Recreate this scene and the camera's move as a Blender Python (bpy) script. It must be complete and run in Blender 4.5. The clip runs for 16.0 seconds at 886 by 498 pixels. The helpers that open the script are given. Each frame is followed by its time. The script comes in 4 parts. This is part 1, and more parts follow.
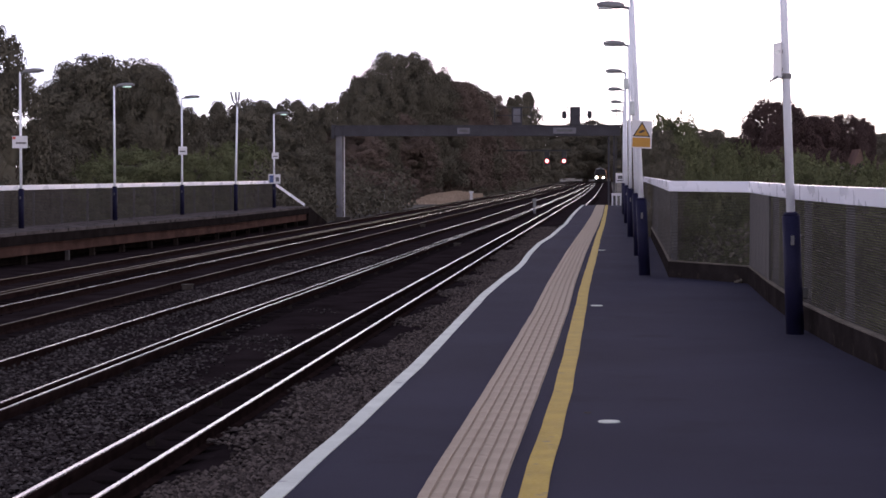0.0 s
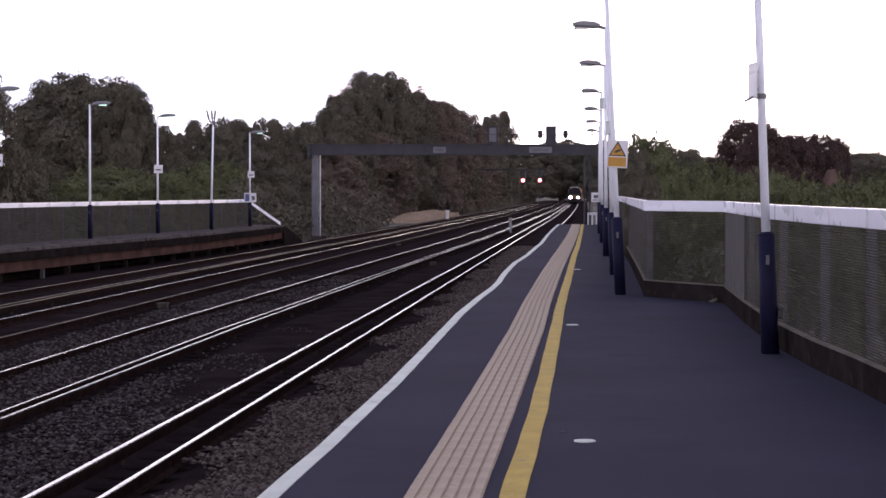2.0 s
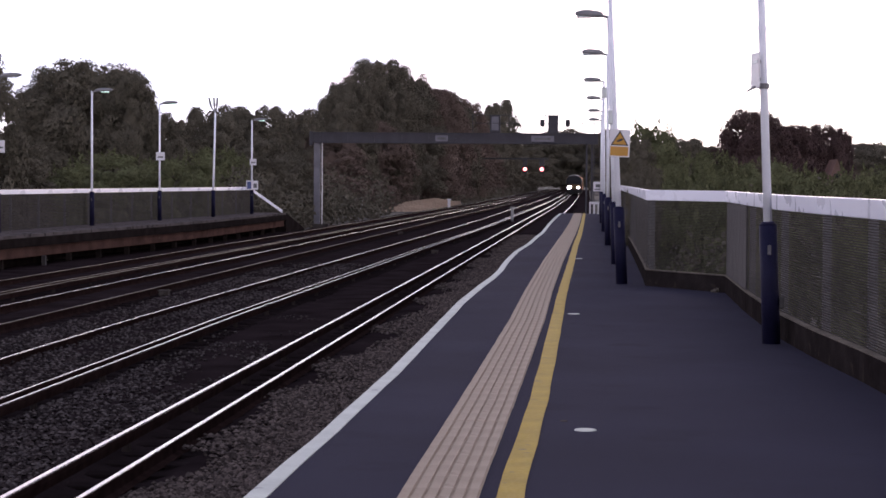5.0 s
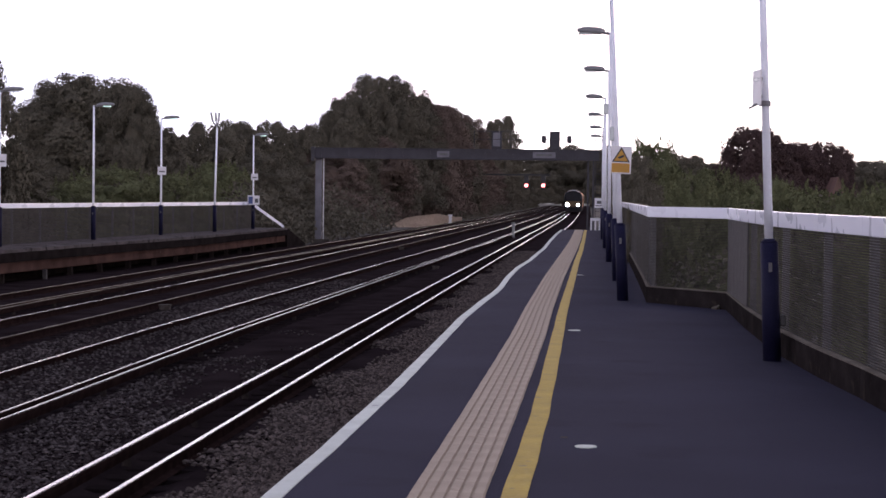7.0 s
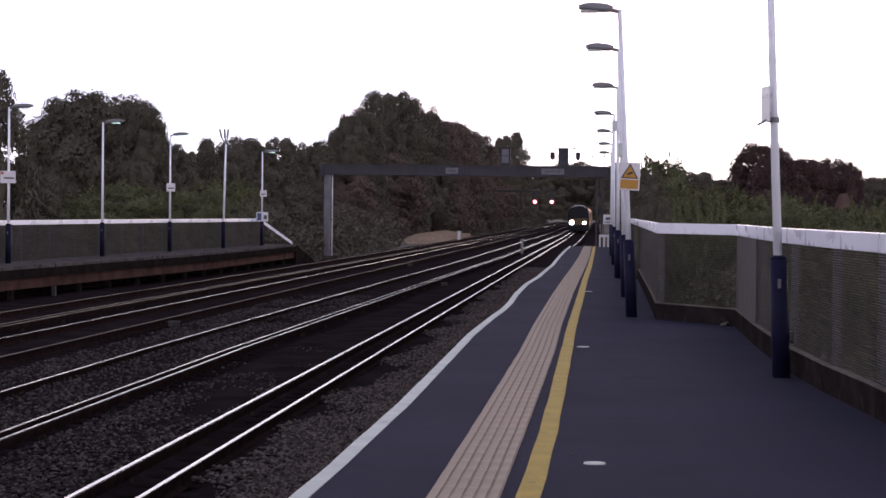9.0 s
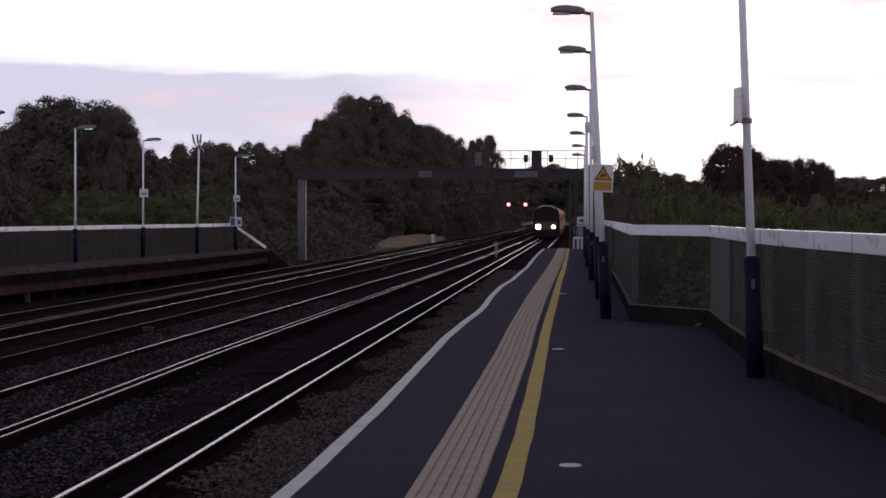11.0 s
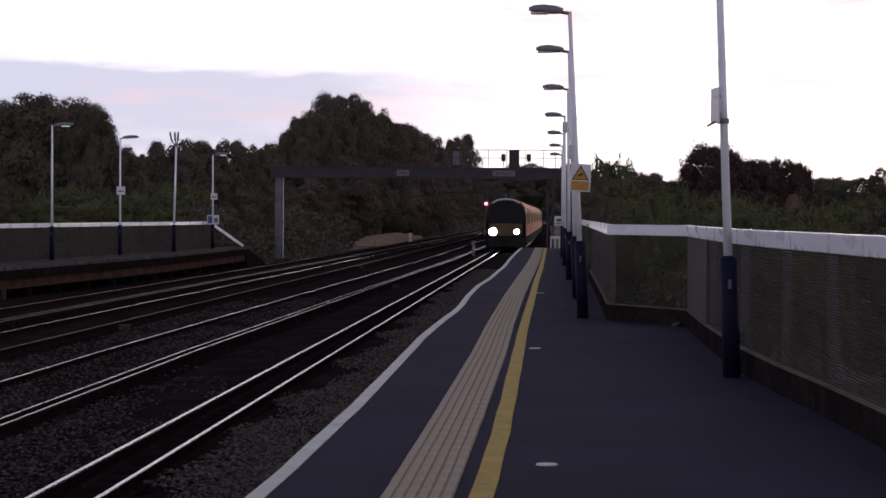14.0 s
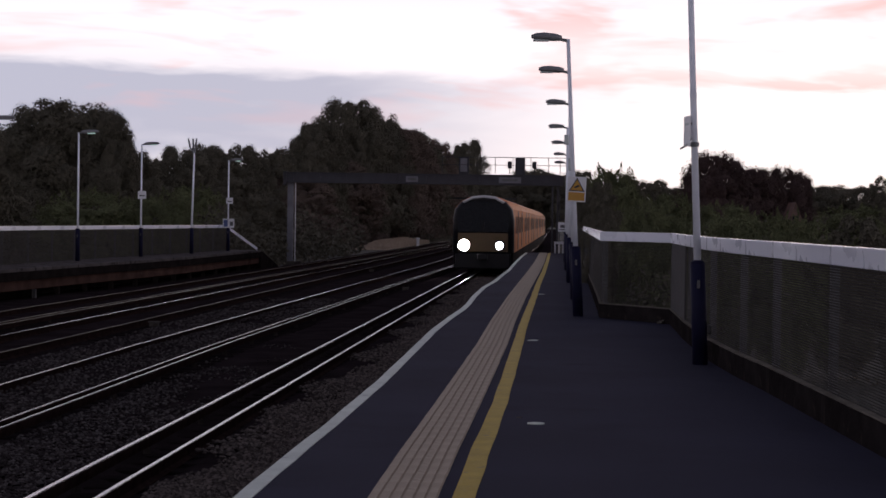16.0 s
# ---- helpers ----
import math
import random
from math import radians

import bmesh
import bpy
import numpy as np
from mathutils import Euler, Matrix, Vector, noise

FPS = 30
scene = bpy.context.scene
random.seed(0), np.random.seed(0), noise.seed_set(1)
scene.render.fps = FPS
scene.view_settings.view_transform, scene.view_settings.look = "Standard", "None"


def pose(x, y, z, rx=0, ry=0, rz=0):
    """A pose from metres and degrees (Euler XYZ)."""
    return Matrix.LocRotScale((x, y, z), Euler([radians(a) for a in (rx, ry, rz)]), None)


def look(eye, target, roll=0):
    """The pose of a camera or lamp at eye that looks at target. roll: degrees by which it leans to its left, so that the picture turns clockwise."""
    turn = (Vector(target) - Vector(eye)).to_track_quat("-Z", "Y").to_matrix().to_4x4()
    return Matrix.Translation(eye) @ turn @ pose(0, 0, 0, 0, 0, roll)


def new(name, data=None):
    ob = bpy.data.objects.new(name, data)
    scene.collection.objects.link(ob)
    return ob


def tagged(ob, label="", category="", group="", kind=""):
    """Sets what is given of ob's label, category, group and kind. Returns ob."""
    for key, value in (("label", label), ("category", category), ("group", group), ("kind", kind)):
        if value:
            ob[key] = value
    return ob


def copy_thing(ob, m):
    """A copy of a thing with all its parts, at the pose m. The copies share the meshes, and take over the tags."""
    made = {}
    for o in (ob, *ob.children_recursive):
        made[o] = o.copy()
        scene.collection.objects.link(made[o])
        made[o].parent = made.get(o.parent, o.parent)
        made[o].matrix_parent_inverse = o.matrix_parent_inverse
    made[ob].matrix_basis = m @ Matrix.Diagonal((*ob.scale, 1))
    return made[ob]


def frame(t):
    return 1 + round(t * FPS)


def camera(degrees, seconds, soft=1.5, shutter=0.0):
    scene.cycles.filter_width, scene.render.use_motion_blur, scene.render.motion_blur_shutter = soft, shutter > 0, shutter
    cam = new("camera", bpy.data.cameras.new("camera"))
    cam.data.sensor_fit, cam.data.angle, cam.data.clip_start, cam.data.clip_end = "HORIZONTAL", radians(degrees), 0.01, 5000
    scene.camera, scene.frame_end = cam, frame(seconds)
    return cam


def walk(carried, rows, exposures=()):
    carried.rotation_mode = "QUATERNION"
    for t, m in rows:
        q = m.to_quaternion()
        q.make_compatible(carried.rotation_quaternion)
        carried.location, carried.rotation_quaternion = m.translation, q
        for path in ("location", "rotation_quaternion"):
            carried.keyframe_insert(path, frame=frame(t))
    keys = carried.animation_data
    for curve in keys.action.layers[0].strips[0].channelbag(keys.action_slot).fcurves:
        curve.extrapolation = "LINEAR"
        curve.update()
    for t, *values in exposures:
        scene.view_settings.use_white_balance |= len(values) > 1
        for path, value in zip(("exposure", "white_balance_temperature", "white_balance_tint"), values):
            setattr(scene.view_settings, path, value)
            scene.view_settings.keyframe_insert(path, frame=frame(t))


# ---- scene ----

# ---- camera: held by a person standing on the platform ----
cam = camera(25.26, 16.0, soft=1.6)
PATH = [
    (0.0, 0.0, 0.0, 1.55, 87.797, 0.016, 4.823), (0.5, 0.0, 0.0, 1.55, 87.896, -0.121, 4.72), (1.0, 0.0, 0.0, 1.55, 87.803, 0.022, 4.418),
    (1.5, 0.0, 0.0, 1.55, 87.862, -0.202, 4.134), (2.0, 0.0, 0.0, 1.55, 88.349, -0.106, 4.127), (2.5, 0.0, 0.0, 1.55, 88.262, -0.191, 4.124),
    (3.0, 0.0, 0.0, 1.55, 88.129, -0.6, 3.784), (3.5, 0.0, 0.0, 1.55, 88.231, -0.589, 3.99), (4.0, 0.0, 0.0, 1.55, 87.99, -0.4, 4.145),
    (6.5, 0.0, 0.0, 1.55, 88.332, -0.44, 4.261), (7.0, 0.0, 0.0, 1.55, 88.473, -0.627, 4.222), (7.5, 0.0, 0.0, 1.55, 88.283, -0.731, 4.115),
    (8.0, 0.0, 0.0, 1.55, 88.154, -0.75, 4.289), (8.5, 0.0, 0.0, 1.55, 88.256, -0.755, 4.565), (9.0, 0.0, 0.0, 1.55, 88.948, -0.611, 4.473),
    (11.5, 0.0, 0.0, 1.55, 89.047, -0.232, 3.547), (12.0, 0.0, 0.0, 1.55, 88.897, -0.783, 3.48), (12.5, 0.0, 0.0, 1.55, 88.72, -0.761, 3.311),
    (13.0, 0.0, 0.0, 1.55, 88.817, -0.457, 3.305), (13.5, 0.0, 0.0, 1.55, 88.908, -0.212, 3.186), (14.0, 0.0, 0.0, 1.55, 89.021, -0.372, 3.06),
    (14.5, 0.0, 0.0, 1.55, 89.212, -0.494, 2.877), (15.0, 0.0, 0.0, 1.55, 89.207, -0.558, 2.693), (15.5, 0.027, -0.312, 1.566, 89.137, -0.33, 2.88),
    (16.0, 0.13, -3.2, 1.59, 89.15, -0.8, 3.26),
]
EXPOSURES = [(0, 0.08, 6500, 20), (0.5, 0.25, 6500, 20), (2.0, 0.28, 6500, 20), (2.6, 0.18, 6500, 20), (4.0, 0.16, 6500, 20), (7.0, 0.08, 6500, 20), (8.5, 0.02, 6500, 20), (9.2, -0.05, 6500, 20), (11.3, -1.08, 6500, 19), (12.0, -1.07, 6500, 19), (13.0, -0.95, 6500, 19), (14.0, -0.98, 6500, 18),
             (14.5, -1.12, 6500, 18), (16.0, -1.35, 6500, 17)]
walk(cam, [(t, pose(*p)) for t, *p in PATH], EXPOSURES)

# ---- world: pale evening sky after sunset, thin lilac cloud, pink streaks ----
SUN_AZ, SUN_EL = radians(12), radians(4)
world = bpy.data.worlds.new("sky")
scene.world = world
world.use_nodes = True
wt = world.node_tree
wt.nodes.clear()


def wnode(kind, **kw):
    n = wt.nodes.new(kind)
    for k, v in kw.items():
        n.inputs[k].default_value = v
    return n


def wmath(op, a, b=None, c=None, clamp=False):
    n = wt.nodes.new("ShaderNodeMath")
    n.operation, n.use_clamp = op, clamp
    for i, v in enumerate((a, b, c)):
        if v is None:
            continue
        if isinstance(v, (int, float)):
            n.inputs[i].default_value = v
        else:
            wt.links.new(v, n.inputs[i])
    return n.outputs[0]


def wramp(value, stops):
    n = wt.nodes.new("ShaderNodeValToRGB")
    while len(n.color_ramp.elements) < len(stops):
        n.color_ramp.elements.new(0.5)
    for e, (p, c) in zip(n.color_ramp.elements, stops):
        e.position, e.color = p, (*c, 1) if not isinstance(c, (int, float)) else (c, c, c, 1)
    wt.links.new(value, n.inputs[0])
    return n.outputs[0]


def wmix(fac, a, b, blend="MIX"):
    n = wt.nodes.new("ShaderNodeMix")
    n.data_type, n.blend_type = "RGBA", blend
    for sock, v in ((n.inputs[0], fac), (n.inputs[6], a), (n.inputs[7], b)):
        if isinstance(v, (int, float)):
            sock.default_value = v
        elif isinstance(v, tuple):
            sock.default_value = (*v, 1)
        else:
            wt.links.new(v, sock)
    return n.outputs[2]


def build_sky():
    tc = wt.nodes.new("ShaderNodeTexCoord")
    sep = wt.nodes.new("ShaderNodeSeparateXYZ")
    wt.links.new(tc.outputs["Generated"], sep.inputs[0])
    sx, sy, sz = sep.outputs
    az = wmath("ARCTAN2", sx, sy)
    comb = wt.nodes.new("ShaderNodeCombineXYZ")
    wt.links.new(wmath("MULTIPLY", az, 9.0), comb.inputs[0])
    wt.links.new(wmath("MULTIPLY", sz, 48.0), comb.inputs[1])

    def wnoise(scale, detail, offset):
        off = wt.nodes.new("ShaderNodeVectorMath")
        off.operation = "ADD"
        off.inputs[1].default_value = offset
        wt.links.new(comb.outputs[0], off.inputs[0])
        n = wnode("ShaderNodeTexNoise", Scale=scale, Detail=detail, Roughness=0.55, Distortion=0.4)
        wt.links.new(off.outputs[0], n.inputs["Vector"])
        return n.outputs[0]

    soft, fine, streak = wnoise(0.7, 5, (0, 0, 0)), wnoise(2.4, 6, (5, 3, 1)), wnoise(0.9, 4, (2.3, 7.1, 4))
    base = wramp(wmath("ADD", sz, 0.02), [(0.0, (1, 0.93, 0.89)), (0.04, (1, 0.95, 0.92)), (0.10, (1, 0.96, 0.96)), (0.16, (0.70, 0.68, 0.74)),
                                         (0.26, (0.30, 0.30, 0.36)), (0.6, (0.17, 0.18, 0.235)), (1.0, (0.14, 0.152, 0.205))])
    west = wmath("MULTIPLY_ADD", sy, 0.06, 0.94)
    base = wmix(1.0, wmix(1.0, base, (3.0, 3.0, 3.0), "MULTIPLY"), west, "MULTIPLY")
    # lilac bank of cloud low in the west
    wob = wmath("ADD", wmath("MULTIPLY_ADD", soft, 0.02, -0.017), wmath("MULTIPLY", fine, 0.014))
    zz = wmath("ADD", wmath("ADD", sz, wob), wmath("MULTIPLY_ADD", az, 0.02, -0.004))
    band = wramp(wmath("MULTIPLY", zz, 5.0), [(0.07, 0.35), (0.14, 0.85), (0.31, 1.0), (0.35, 0.30), (0.44, 0.0)])
    side = wramp(wmath("MULTIPLY_ADD", az, 1.6, 0.5, True), [(0.05, 1.0), (0.30, 0.9), (0.43, 0.5), (0.56, 0.1), (0.9, 0.0)])
    cover = wmath("MULTIPLY", wmath("MULTIPLY", band, side), wmath("MULTIPLY_ADD", fine, 0.55, 0.95), None, True)
    sky = wmix(cover, base, (1.30, 1.36, 1.62))
    # pink streaks
    pink = wramp(streak, [(0.50, 0.0), (0.62, 1.0), (0.75, 1.0)])
    height = wramp(wmath("MULTIPLY", sz, 4.0), [(0.16, 0.0), (0.27, 0.75), (0.33, 0.35), (0.42, 0.8), (0.9, 0.3), (1.0, 0.0)])
    sky = wmix(wmath("MULTIPLY", wmath("MULTIPLY", pink, height), 0.9), sky, (2.3, 1.32, 1.26))
    # the clear-sky glow behind the cloud
    nish = wt.nodes.new("ShaderNodeTexSky")
    nish.sky_type, nish.sun_disc, nish.sun_elevation, nish.sun_rotation = "NISHITA", False, SUN_EL, SUN_AZ
    bg1, bg2, add, out = wnode("ShaderNodeBackground"), wnode("ShaderNodeBackground"), wt.nodes.new("ShaderNodeAddShader"), wt.nodes.new("ShaderNodeOutputWorld")
    bg1.inputs[1].default_value, bg2.inputs[1].default_value = 1.0, 0.006
    wt.links.new(sky, bg1.inputs[0]), wt.links.new(nish.outputs[0], bg2.inputs[0])
    wt.links.new(bg1.outputs[0], add.inputs[0]), wt.links.new(bg2.outputs[0], add.inputs[1]), wt.links.new(add.outputs[0], out.inputs[0])


build_sky()
sun = new("sun", bpy.data.lights.new("sun", "SUN"))
sun.data.energy, sun.data.angle, sun.data.color = 0.35, radians(20), (1, 0.82, 0.68)
sun.matrix_world = look((0, 0, 0), (-math.sin(SUN_AZ), -math.cos(SUN_AZ), -math.tan(radians(9))))


# ---- materials ----
def mat(name, colour, rough=0.7, metal=0.0, vary=0.25, scale=6.0, fine=60.0, bump=0.15, stain=None, stain_at=0.62, spec=0.5, piece=0.0, stretch=(1, 1, 1)):
    """Two scales of variation, optional stains with a colour of their own, fine relief, and a shade for each piece."""
    m = bpy.data.materials.new(name)
    m.use_nodes = True
    nt = m.node_tree
    b = nt.nodes["Principled BSDF"]
    b.inputs["Roughness"].default_value, b.inputs["Metallic"].default_value, b.inputs["Specular IOR Level"].default_value = rough, metal, spec
    tc, mp = nt.nodes.new("ShaderNodeTexCoord"), nt.nodes.new("ShaderNodeMapping")
    mp.inputs["Scale"].default_value = stretch
    nt.links.new(tc.outputs["Object"], mp.inputs["Vector"])

    def nz(s, d):
        n = nt.nodes.new("ShaderNodeTexNoise")
        n.inputs["Scale"].default_value, n.inputs["Detail"].default_value = s, d
        nt.links.new(mp.outputs[0], n.inputs["Vector"])
        return n.outputs[0]

    def ramp(v, lo, hi, a, c):
        n = nt.nodes.new("ShaderNodeMapRange")
        for i, x in enumerate((lo, hi, a, c)):
            n.inputs[i + 1].default_value = x
        nt.links.new(v, n.inputs[0])
        return n.outputs[0]

    def mix(f, a, c, blend="MIX"):
        n = nt.nodes.new("ShaderNodeMix")
        n.data_type, n.blend_type = "RGBA", blend
        for s, v in ((n.inputs[0], f), (n.inputs[6], a), (n.inputs[7], c)):
            if isinstance(v, (int, float)):
                s.default_value = v
            elif isinstance(v, tuple):
                s.default_value = (*v, 1)
            else:
                nt.links.new(v, s)
        return n.outputs[2]

    big, small = nz(scale, 4), nz(fine, 3)
    dark, light = tuple(c * (1 - vary) for c in colour), tuple(min(1, c * (1 + vary)) for c in colour)
    col = mix(ramp(big, 0.3, 0.7, 0, 1), dark, light)
    col = mix(ramp(small, 0.3, 0.7, 0, vary), col, tuple(c * 0.45 for c in colour))
    if piece:
        info = nt.nodes.new("ShaderNodeObjectInfo")
        col = mix(ramp(info.outputs["Random"], 0, 1, 0, piece), col, tuple(c * 0.5 for c in colour))
    if stain:
        col = mix(ramp(nz(scale * 2.3, 8), stain_at, stain_at + 0.06, 0, 0.85), col, stain)
    nt.links.new(col, b.inputs["Base Color"])
    nt.links.new(ramp(small, 0.3, 0.7, max(0.02, rough - 0.08), min(1, rough + 0.08)), b.inputs["Roughness"])
    if bump:
        bp = nt.nodes.new("ShaderNodeBump")
        bp.inputs["Strength"].default_value, bp.inputs["Distance"].default_value = bump, 0.01
        nt.links.new(small, bp.inputs["Height"])
        nt.links.new(bp.outputs[0], b.inputs["Normal"])
    return m


def glow(name, colour, strength):
    m = bpy.data.materials.new(name)
    m.use_nodes = True
    b = m.node_tree.nodes["Principled BSDF"]
    b.inputs["Base Color"].default_value = (*[min(1, c) for c in colour], 1)
    b.inputs["Emission Color"].default_value, b.inputs["Emission Strength"].default_value = (*colour, 1), strength
    return m


def leaf_mat(name, colour, tone, piece=0.4, vary=0.4, scale=4.5, few=0.0):
    m = mat(name, colour, rough=0.9, vary=vary, piece=piece, scale=scale, fine=18, bump=0, spec=0.03)
    nt = m.node_tree
    b = nt.nodes["Principled BSDF"]
    old = b.inputs["Base Color"].links[0].from_socket
    geo, mr, mx = nt.nodes.new("ShaderNodeNewGeometry"), nt.nodes.new("ShaderNodeMapRange"), nt.nodes.new("ShaderNodeMix")
    mx.data_type = "RGBA"
    mr.inputs[1].default_value, mr.inputs[4].default_value = few, 0.6
    nt.links.new(geo.outputs["Random Per Island"], mr.inputs[0])
    nt.links.new(mr.outputs[0], mx.inputs[0])
    nt.links.new(old, mx.inputs[6])
    mx.inputs[7].default_value = (*tone, 1)
    nt.links.new(mx.outputs[2], b.inputs["Base Color"])
    return m


ASPHALT = mat("platform_asphalt", (0.0355, 0.0345, 0.056), rough=0.95, vary=0.13, scale=0.5, fine=140, bump=0.35, stain=(0.030, 0.029, 0.047), stain_at=0.60, spec=0.04)
TACTILE = mat("buff_tactile_concrete", (0.385, 0.305, 0.225), rough=0.9, vary=0.14, scale=2, fine=90, bump=0.2, stain=(0.25, 0.195, 0.145), stain_at=0.62, piece=0.07)
WHITE_LINE = mat("white_edge_paint", (0.565, 0.60, 0.535), rough=0.7, vary=0.12, scale=3, fine=50, stain=(0.22, 0.22, 0.24), stain_at=0.68)
YELLOW_LINE = mat("yellow_line_paint", (0.41, 0.275, 0.014), rough=0.75, vary=0.16, scale=3, fine=50, stain=(0.20, 0.155, 0.06), stain_at=0.63)
BALLAST = mat("ballast_bed", (0.023, 0.017, 0.018), rough=1.0, vary=0.4, scale=1.2, fine=30, bump=0.4, spec=0.0)

GROUND = mat("dark_earth", (0.026, 0.025, 0.018), rough=1.0, vary=0.4, scale=0.15, fine=5, bump=0.5)
# Two steels for the rail heads; the second has a far darker base colour.
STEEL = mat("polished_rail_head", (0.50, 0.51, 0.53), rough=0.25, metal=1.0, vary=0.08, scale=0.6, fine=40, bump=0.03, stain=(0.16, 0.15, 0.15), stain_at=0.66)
DARK_STEEL = mat("dark_rail_head", (0.05, 0.044, 0.041), rough=0.45, metal=1.0, vary=0.15, scale=2, fine=40, bump=0.05)
RUST = mat("rusty_rail_side", (0.026, 0.016, 0.0145), rough=1.0, spec=0.0, vary=0.35, scale=5, fine=60)
SLEEPER = mat("weathered_sleeper", (0.021, 0.016, 0.0165), rough=1.0, spec=0.0, vary=0.3, scale=5, fine=50, piece=0.4)
CONCRETE = mat("weathered_concrete", (0.08, 0.07, 0.063), rough=1.0, spec=0.03, vary=0.3, scale=1.5, fine=30, bump=0.3, stain=(0.05, 0.042, 0.036), stain_at=0.55)
DECK = mat("worn_deck_asphalt", (0.115, 0.10, 0.097), rough=0.95, vary=0.3, scale=1.5, fine=30, bump=0.2, stain=(0.03, 0.026, 0.025), stain_at=0.56, spec=0.0)
TIMBER = mat("stained_timber_beam", (0.092, 0.054, 0.044), rough=1.0, spec=0.0, vary=0.35, scale=1.2, fine=25, bump=0.3, stain=(0.19, 0.15, 0.13), stain_at=0.68)
DARK_POST = mat("dark_trestle_post", (0.04, 0.033, 0.03), rough=1.0, vary=0.4, scale=2, fine=20, bump=0.1, spec=0.0, piece=0.5)
# One near-black colour for the far platform's edge face, under-deck backing and ramp.
DARK_FACE = mat("dark_edge_face", (0.020, 0.016, 0.015), rough=1.0, spec=0.0, vary=0.35, scale=2, fine=30)
BLUE = mat("dark_blue_post_paint", (0.008, 0.008, 0.030), rough=0.65, spec=0.15, vary=0.2, scale=5, fine=50, stain=(0.03, 0.03, 0.05), stain_at=0.70)
POLE = mat("pale_grey_pole_paint", (0.85, 0.88, 0.96), rough=0.45, vary=0.06, scale=4, fine=40, stain=(0.40, 0.39, 0.40), stain_at=0.72)
LAMP_GREY = mat("grey_lantern_housing", (0.20, 0.20, 0.21), rough=0.5, vary=0.15, scale=8, fine=60)
LAMP_LENS = mat("frosted_lantern_lens", (0.55, 0.60, 0.60), rough=0.25, vary=0.05, scale=8, fine=60)
RAIL_WHITE = mat("white_fence_rail", (0.72, 0.74, 0.83), rough=0.30, vary=0.03, scale=0.5, fine=1.5, bump=0)
FENCE_POST = mat("galvanised_fence_post", (0.11, 0.11, 0.115), rough=0.6, vary=0.2, scale=4, fine=40)
MESH = mat("dull_fence_mesh", (0.058, 0.054, 0.051), rough=0.95, spec=0.03, vary=0.25, scale=2, fine=30, bump=0)
BOARD = mat("damp_gravel_board", (0.022, 0.0185, 0.0185), rough=1.0, spec=0.0, vary=0.35, scale=3, fine=30, stain=(0.034, 0.028, 0.025), stain_at=0.62)
PALE_BUFF = mat("pale_buff_surface", (0.15, 0.135, 0.115), rough=1.0, vary=0.25, scale=3, fine=8, bump=0, spec=0.0)
GREY_BOARD = mat("grey_weathered_board", (0.060, 0.054, 0.054), rough=0.9, vary=0.3, scale=3, fine=40, stretch=(4, 4, 0.4))
GANTRY = mat("grey_gantry_steel", (0.038, 0.037, 0.047), rough=0.7, vary=0.2, scale=2, fine=30)
GANTRY_LEG = mat("pale_gantry_leg", (0.145, 0.145, 0.17), rough=0.6, vary=0.2, scale=2, fine=30)
SIGN_WHITE = mat("white_sign_enamel", (0.66, 0.66, 0.69), rough=0.4, vary=0.05, scale=5, fine=30, bump=0)
SIGN_YELLOW = mat("yellow_sign_enamel", (0.44, 0.225, 0.022), rough=0.45, vary=0.06, scale=5, fine=30, bump=0)
SIGN_OCHRE = mat("ochre_sign_print", (0.42, 0.21, 0.03), rough=0.4, vary=0.06, bump=0)
SIGN_BLACK = mat("black_sign_enamel", (0.02, 0.02, 0.022), rough=0.5, vary=0.1, bump=0)
SIGN_RED = mat("red_sign_enamel", (0.55, 0.08, 0.06), rough=0.4, vary=0.1, bump=0)
SIGN_BLUE = mat("blue_sign_enamel", (0.05, 0.08, 0.22), rough=0.4, vary=0.1, bump=0)
BARK = mat("grey_brown_bark", (0.075, 0.058, 0.045), rough=0.95, vary=0.3, scale=3, fine=30, bump=0.6)
LEAF_DARK = leaf_mat("dark_leaves", (0.110, 0.100, 0.076), (0.147, 0.135, 0.102))
LEAF_BROWN = leaf_mat("brownish_leaves", (0.139, 0.104, 0.087), (0.184, 0.139, 0.113))
LEAF_GREEN = leaf_mat("green_leaves", (0.118, 0.127, 0.068), (0.168, 0.178, 0.094))
LEAF_RED = leaf_mat("copper_leaves", (0.082, 0.055, 0.053), (0.112, 0.077, 0.070))
DRY_GRASS = leaf_mat("dry_grass", (0.42, 0.33, 0.25), (0.52, 0.41, 0.31), vary=0.3, scale=0.35)
STONE = leaf_mat("ballast_stone", (0.050, 0.040, 0.036), (0.21, 0.17, 0.152), vary=0.45, scale=1.1, few=0.2)
# The same stones in a darker tone, for the strips beyond the near track.
STONE_DARK = leaf_mat("dark_ballast_stone", (0.034, 0.027, 0.027), (0.155, 0.135, 0.13), vary=0.4, scale=1.1, few=0.45)
ROOF_TILE = mat("red_roof_tile", (0.13, 0.065, 0.05), rough=0.85, vary=0.2, scale=1, fine=8)
HOUSE_WALL = mat("pale_plaster_wall", (0.17, 0.11, 0.09), rough=0.9, vary=0.15, scale=1, fine=8)
TRAIN_ORANGE = mat("orange_train_body", (0.55, 0.17, 0.045), rough=0.6, spec=0.1, vary=0.1, scale=2, fine=20, bump=0.02)
TRAIN_YELLOW = mat("yellow_cab_paint", (0.10, 0.06, 0.02), rough=0.5, vary=0.12, scale=3, fine=30, bump=0.02)
TRAIN_ROOF = mat("grey_train_roof", (0.42, 0.41, 0.42), rough=0.4, vary=0.12, scale=2, fine=20)
